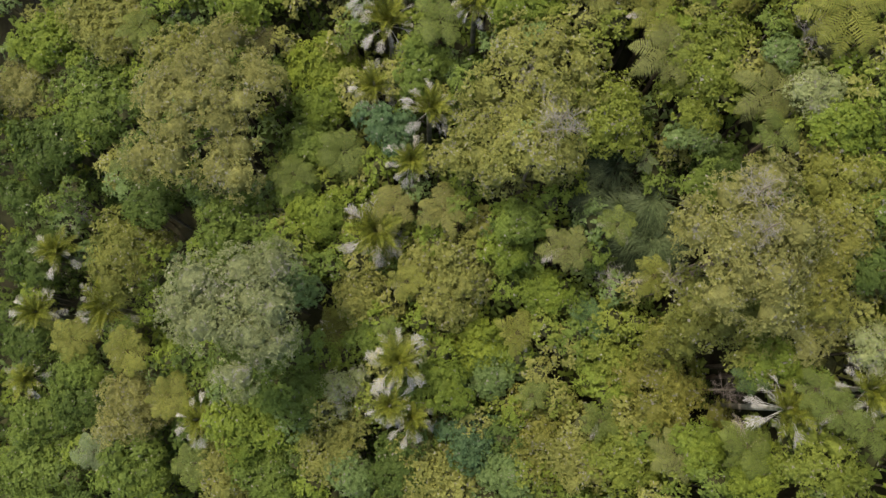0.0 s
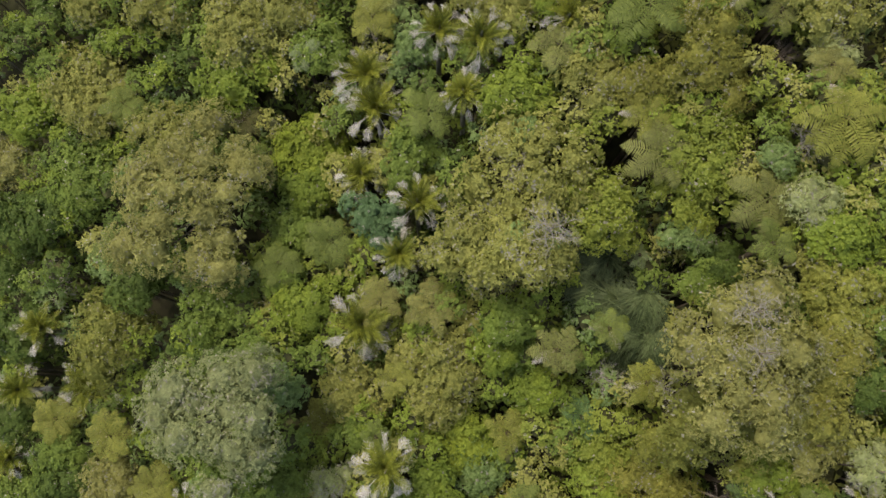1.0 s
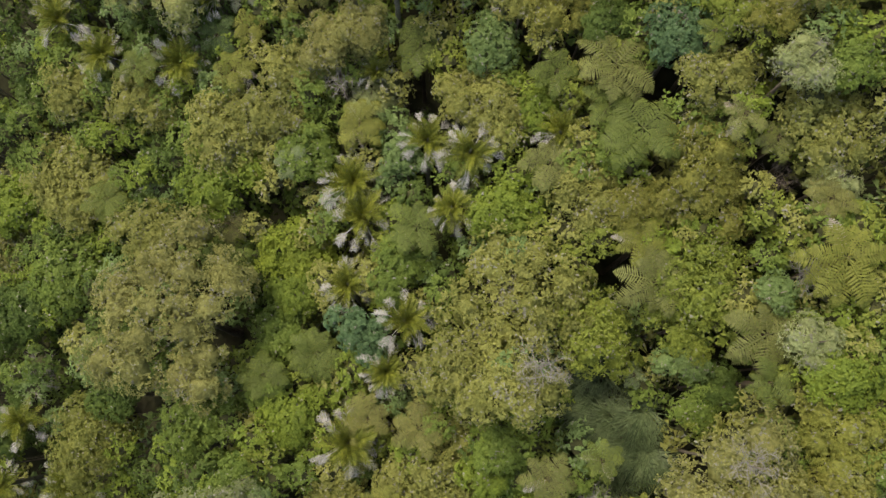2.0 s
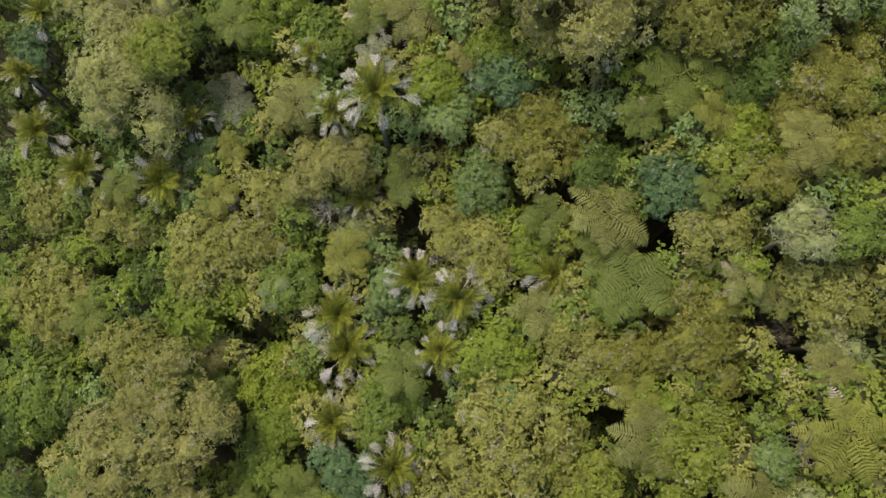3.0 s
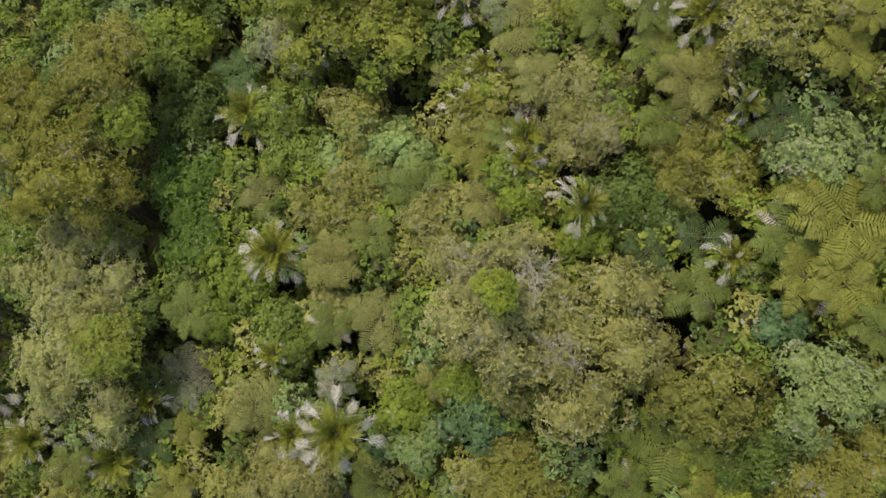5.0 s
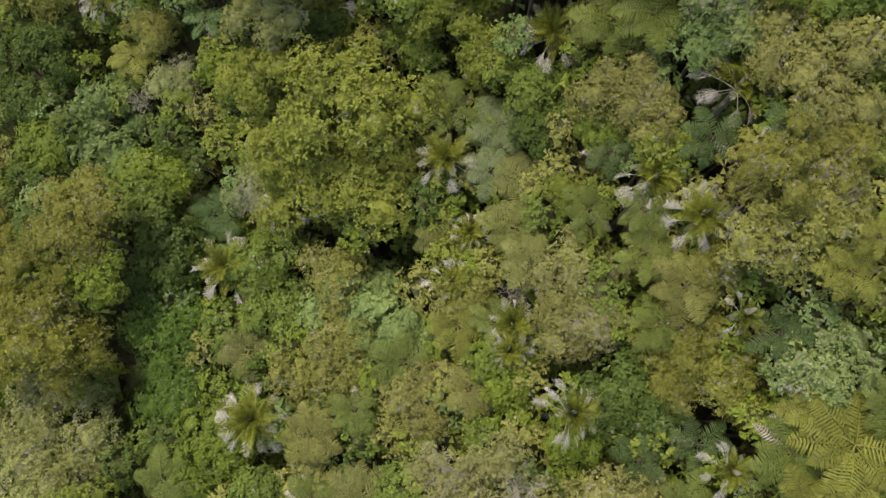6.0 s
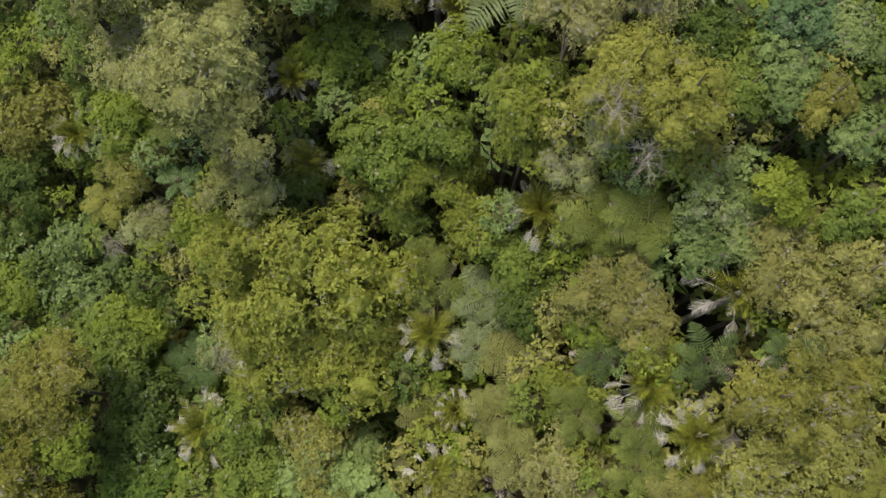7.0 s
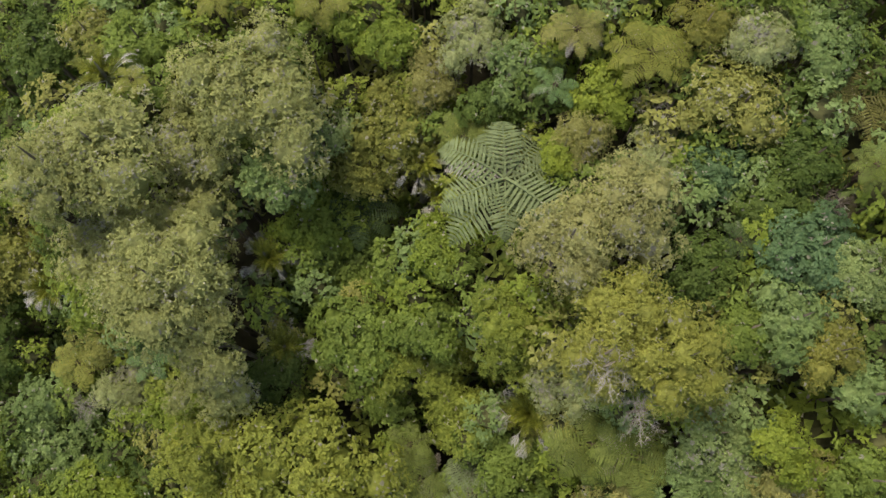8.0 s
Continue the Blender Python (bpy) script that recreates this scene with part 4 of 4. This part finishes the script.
nikau(-12.39, 26.46, 12.79, 1.91)
nikau(-16.74, 27.24, 11.82, 1.76, dry=5)
nikau(-3.07, 27.60, 18.71, 1.18)
nikau(-1.10, 27.60, 21.06, 1.78)
nikau(7.82, 28.27, 22.42, 0.70)
nikau(-10.26, 28.85, 14.35, 1.15)
nikau(-19.73, 29.49, 11.10, 1.81, dry=5)
nikau(-4.21, 30.79, 17.46, 0.95)
nikau(-20.28, 32.31, 11.72, 1.39, dry=5)
nikau(12.28, 33.39, 24.85, 1.05)
nikau(-4.16, 34.90, 18.57, 1.71)
nikau(-18.75, 35.02, 13.29, 1.42, dry=5)
nikau(7.35, 35.12, 25.04, 1.20)
nikau(5.65, 37.24, 23.23, 0.95)
nikau(12.41, 38.11, 26.47, 0.80)
nikau(5.81, 38.14, 23.07, 1.16)
nikau(3.65, 39.76, 22.04, 1.11)
nikau(11.38, 41.01, 27.04, 1.37)
nikau(-5.77, 41.31, 17.57, 1.76)
nikau(4.40, 41.92, 20.96, 0.86)
nikau(10.09, 42.49, 26.47, 1.47)
nikau(-3.02, 43.20, 19.63, 1.12)
nikau(12.65, 45.15, 27.60, 1.60)
nikau(3.55, 44.59, 22.06, 1.40)
nikau(7.40, 48.65, 24.20, 1.45)
nikau(-1.30, 51.10, 21.80, 1.20)
nikau(-12.42, 54.15, 17.16, 1.42)
nikau(-1.86, 54.26, 22.60, 1.23)
nikau(4.18, 56.14, 24.24, 0.94)
nikau(3.69, 57.06, 24.83, 1.12)
nikau(-7.10, 59.80, 25.90, 1.35)
# dead tree tops
dead(12.10, -0.05, 16.43, 0.80, "dark")
dead(9.86, 4.40, 17.65, 0.94, "pale")
dead(7.82, 4.98, 14.31, 0.87, "pale")
dead(11.67, 5.66, 22.45, 0.76, "pale")
dead(11.66, 7.14, 22.26, 1.07, "pale")
dead(4.77, 10.62, 20.22, 1.16, "pale")
dead(-22.71, 10.79, 3.69, 1.66, "pale")
dead(3.85, 13.83, 17.02, 0.95, "pale")
dead(14.80, 14.09, 20.62, 0.91, "pale")
dead(14.49, 18.19, 19.35, 0.86, "dark")
dead(-14.60, 20.90, 9.31, 1.09, "pale")
dead(-6.95, 22.90, 13.84, 0.78, "pale")
dead(-0.68, 23.14, 11.96, 1.26, "dark")
dead(-3.82, 24.34, 14.51, 0.90, "pale")
dead(10.75, 26.02, 21.77, 0.73, "pale")
dead(3.76, 26.08, 18.99, 0.80, "pale")
dead(14.98, 33.22, 25.00, 0.62, "pale")
dead(4.00, 33.10, 24.60, 1.00, "pale")
dead(5.80, 32.60, 25.60, 0.90, "pale")
dead(6.40, 30.20, 25.20, 0.80, "pale")
dead(5.89, 39.30, 22.03, 0.66, "pale")
dead(11.95, 40.96, 27.05, 0.48, "pale")
dead(14.61, 41.11, 28.24, 0.52, "pale")
dead(13.31, 46.22, 27.65, 0.56, "pale")
dead(10.13, 47.84, 26.85, 0.54, "pale")
dead(-10.41, 49.15, 16.23, 0.76, "pale")
dead(8.40, 49.60, 30.80, 0.80, "pale")
dead(9.60, 48.60, 29.60, 0.80, "pale")
dead(15.45, 54.38, 28.81, 0.66, "dark")
dead(10.97, 57.31, 28.20, 0.91, "pale")
# sedge tussocks
sedge(7.20, 10.10, 12.50, 1.15)
sedge(8.00, 9.30, 12.60, 1.25)
sedge(8.70, 8.50, 12.80, 1.20)
sedge(9.50, 7.60, 13.20, 1.25)
sedge(9.00, 6.70, 12.70, 1.20)
sedge(10.00, 6.90, 13.50, 1.10)
sedge(8.30, 10.60, 13.20, 1.05)
sedge(9.90, 8.80, 13.70, 1.10)
sedge(8.70, 5.60, 12.50, 1.00)

# ---- undergrowth: low shrubs that close the canopy between the trees, and the woods beyond ----
# Openings in the canopy where one sees down into the dark: place and radius.
GAPS = []


def gap(x, y, r):
    GAPS.append((x, y, r))


gap(-13.4, 8.6, 0.5)
gap(17.0, -3.4, 1.3)
gap(-23.6, 6.4, 1.1)
gap(-17.6, 4.8, 1.0)
gap(-7.9, 15.6, 0.6)
gap(8.5, 14.2, 0.5)
gap(-2.4, 2.5, 0.4)
gap(-3.0, 30.8, 0.6)
gap(-0.5, 23.3, 0.8)
gap(14.7, 18.0, 0.8)
gap(9.6, 29.4, 0.5)
gap(11.1, 30.4, 0.5)
gap(-17.1, 29.2, 0.7)
gap(-11.2, 37.5, 1.3)
gap(1.4, 41.1, 0.7)
gap(-18.7, 35.4, 0.7)
gap(-7.2, 35.8, 0.6)
gap(7.5, 37.5, 0.4)
gap(12.1, 35.1, 0.4)
gap(1.6, 41.7, 0.8)
gap(4.0, 49.1, 1.0)
gap(-9.9, 44.0, 0.6)
gap(-11.2, 39.3, 0.9)
gap(-10.6, 36.8, 1.0)
gap(-1.5, 49.8, 0.6)
gap(11.9, 44.8, 1.0)
gap(-1.4, 42.0, 0.5)
gap(0.8, 61.0, 0.8)
gap(5.7, 58.8, 0.8)
gap(-2.4, 55.1, 0.4)
gap(-1.3, 53.3, 0.7)
gap(6.4, 50.5, 0.5)
gap(14.7, 48.6, 0.5)
gap(-20.8, 36.1, 0.8)
gap(-18.0, 31.5, 0.8)
gap(-21.2, 31.5, 0.6)
gap(-10.6, 35.5, 0.7)
gap(-8.8, 31.5, 0.6)
gap(-0.4, 34.7, 0.4)
gap(-7.6, 27.3, 0.5)
gap(9.4, 21.8, 0.4)
gap(-26.7, 8.8, 0.9)
gap(-22.9, 13.3, 1.0)
gap(-18.3, 20.2, 0.7)
gap(-9.9, 11.0, 0.6)
gap(1.7, 16.7, 0.5)
gap(0.4, 12.7, 0.3)
gap(12.7, 10.5, 0.5)
gap(16.8, 5.0, 0.5)
gap(12.2, -0.2, 1.1)
gap(15.9, 1.1, 0.9)
gap(-3.4, -2.8, 0.7)
gap(-19.4, 1.2, 0.9)
gap(-19.0, -5.2, 0.7)
gap(15.0, 14.1, 0.4)
gap(-9.9, 40.7, 0.5)
gap(-5.5, 40.7, 0.4)
gap(-13.1, 62.2, 0.6)
gap(-14.3, 53.1, 0.6)
gap(-9.9, 49.4, 0.6)
gap(-10.0, 47.5, 0.5)
gap(-15.5, 50.6, 0.9)
gap(-16.6, 47.4, 0.9)
gap(8.2, 9.2, 1.8)
gap(9.3, 7.1, 1.6)
gap(2.7, 55.1, 0.3)
gap(10.7, 52.9, 0.3)
gap(11.4, 46.7, 0.4)
gap(14.0, 49.9, 0.3)
gap(-8.1, 51.7, 0.5)
gap(-25.8, 13.2, 0.8)
gap(-20.3, 11.6, 1.0)
gap(-24.9, 7.0, 0.9)
gap(-26.5, 1.6, 0.8)
gap(-16.5, 3.9, 0.6)
gap(-21.8, 6.4, 1.4)
gap(-21.4, 9.5, 1.0)
gap(-21.2, 12.7, 1.1)
gap(-15.7, -1.6, 0.6)
gap(-14.8, -5.0, 0.9)
gap(15.7, 54.8, 0.6)
gap(13.7, 49.8, 0.3)
gap(14.3, 48.1, 0.5)
gap(11.8, 46.8, 0.4)
fill = random.Random(23)
UNDER = ("mid", "dark", "leaf", "light", "mint", "lime")
heap_v, heap_f, heap_m = [], [], []


def heap_clump(x, y, z, size, tint, kinds):
    v, qf, cf = fill.choice(kinds)
    a = fill.uniform(0, 6.283)
    c, s = math.cos(a) * size, math.sin(a) * size
    turned = np.stack([v[:, 0] * c - v[:, 1] * s + x, v[:, 0] * s + v[:, 1] * c + y, v[:, 2] * size * fill.uniform(0.8, 1.1) + z], 1)
    base = heap_base[0]
    foot = hill(x, y) - 0.1
    stem = np.array([(x + w * math.cos(q), y + w * math.sin(q), h) for h, w in ((foot, 0.07), (z, 0.035)) for q in (0.0, 2.1, 4.2)])
    heap_base[0] = base + len(turned) + 6
    heap_v.extend((turned, stem))
    k = base + len(turned)
    heap_f.extend([[k, k + 1, k + 4, k + 3], [k + 1, k + 2, k + 5, k + 4], [k + 2, k, k + 3, k + 5]])
    heap_m.extend([len(UNDER) + 1] * 3)
    heap_f.extend([[i + base for i in f] for f in qf])
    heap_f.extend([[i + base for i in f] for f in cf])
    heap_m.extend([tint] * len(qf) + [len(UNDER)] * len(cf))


heap_base = [0]
spots = np.array([(a, b, c, d) for a, b, c, d in STANDING])
for layer, cell, drop in (("high", 1.35, (0.0, 1.3)), ("low", 1.75, (3.4, 5.8))):
    for j in range(int(90 / cell)):
        for i in range(int(66 / cell)):
            x = -36 + (i + fill.uniform(0.1, 0.9)) * cell
            y = -14 + (j + fill.uniform(0.1, 0.9)) * cell
            wide = 31 - 0.15 * (y + 13)
            if not -wide - 2 < x - 0.05 * y < wide * 0.84 + 1:
                continue
            if any(math.hypot(x - a, y - b) < c * (1.0 if layer == "high" else 0.9) + 0.3 for a, b, c in GAPS):
                continue
            if layer == "high" and fill.random() < (0.55 if x < -15 and y < 15 else 0.3 if x < -11 and y < 18 else 0.12):
                continue
            d = np.hypot(spots[:, 0] - x, spots[:, 1] - y)
            if (d / spots[:, 2]).min() < ((0.6 if x < 3 else 0.5) if layer == "high" else 0.35):
                continue
            w = 1 / (d + 0.3) ** 3
            low = hill(x, y)
            above = float((w * spots[:, 3]).sum() / w.sum())
            far = max(0.0, min(1.0, (d.min() - 3) / 4))
            top = low + above * (1 - far) + far * 9.5 - fill.uniform(*drop) * (1.0 if x < 3 else 0.7)
            size = fill.uniform(0.75, 1.15) * (1.25 if layer == "low" else 1.0)
            shade = 6 if x < -11 + 0.1 * y else 3 if y > 48 and x > 9 else -1.5 if x > 3 else 0  # light and shade put into the tint: darker shrubs on the foot of the hill and at its top, lighter ones on the slope
            heap_clump(x, y, max(low + 0.4, top - size), size, fill.choices(range(len(UNDER)), (4, 2 + shade, 5, 5 - 0.6 * shade, 2, max(0.0, 3 - 0.5 * shade)))[0], PLAIN if layer == "high" else SPARSE)

# the same woods going on around, more coarsely
WOODS = [clump_shape(340 + j, 12, 0.4, 30, 5, 0.28, 0.17, 0.4, 0.2, 0.17) for j in range(3)]
for j in range(-9, 30):
    for i in range(-17, 15):
        x, y = 3.3 * (i + fill.uniform(0.1, 0.9)), 3.3 * (j + fill.uniform(0.1, 0.9))
        wide = 31 - 0.15 * (y + 13)
        if -14 < y < 76 and -wide - 2 < x - 0.05 * y < wide * 0.84 + 1:
            continue
        size = fill.uniform(1.7, 2.4)
        heap_clump(x, y, hill(x, y) + fill.uniform(7.5, 10.0) - size, size, fill.choice((0, 2, 3, 5)), WOODS)

# saplings on the floor of the openings
for a, b, c in GAPS:
    for k in range(4):
        x, y = a + fill.gauss(0, 0.6 * c), b + fill.gauss(0, 0.6 * c)
        size = fill.uniform(0.5, 0.9)
        heap_clump(x, y, hill(x, y) + fill.uniform(1.0, 3.5), size, fill.choice((0, 1, 1)), SPARSE)

under = bpy.data.meshes.new("undergrowth")
under.from_pydata(np.concatenate(heap_v).tolist(), [], heap_f)
for tint in UNDER:
    under.materials.append(LEAF[tint])
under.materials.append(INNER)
under.materials.append(BARK)
under.polygons.foreach_set("material_index", np.array(heap_m, dtype=np.int32))
under.update()
tagged(new("undergrowth", under), "dense mixed green shrubs and saplings closing the canopy between the trees", "undergrowth", kind="stuff")
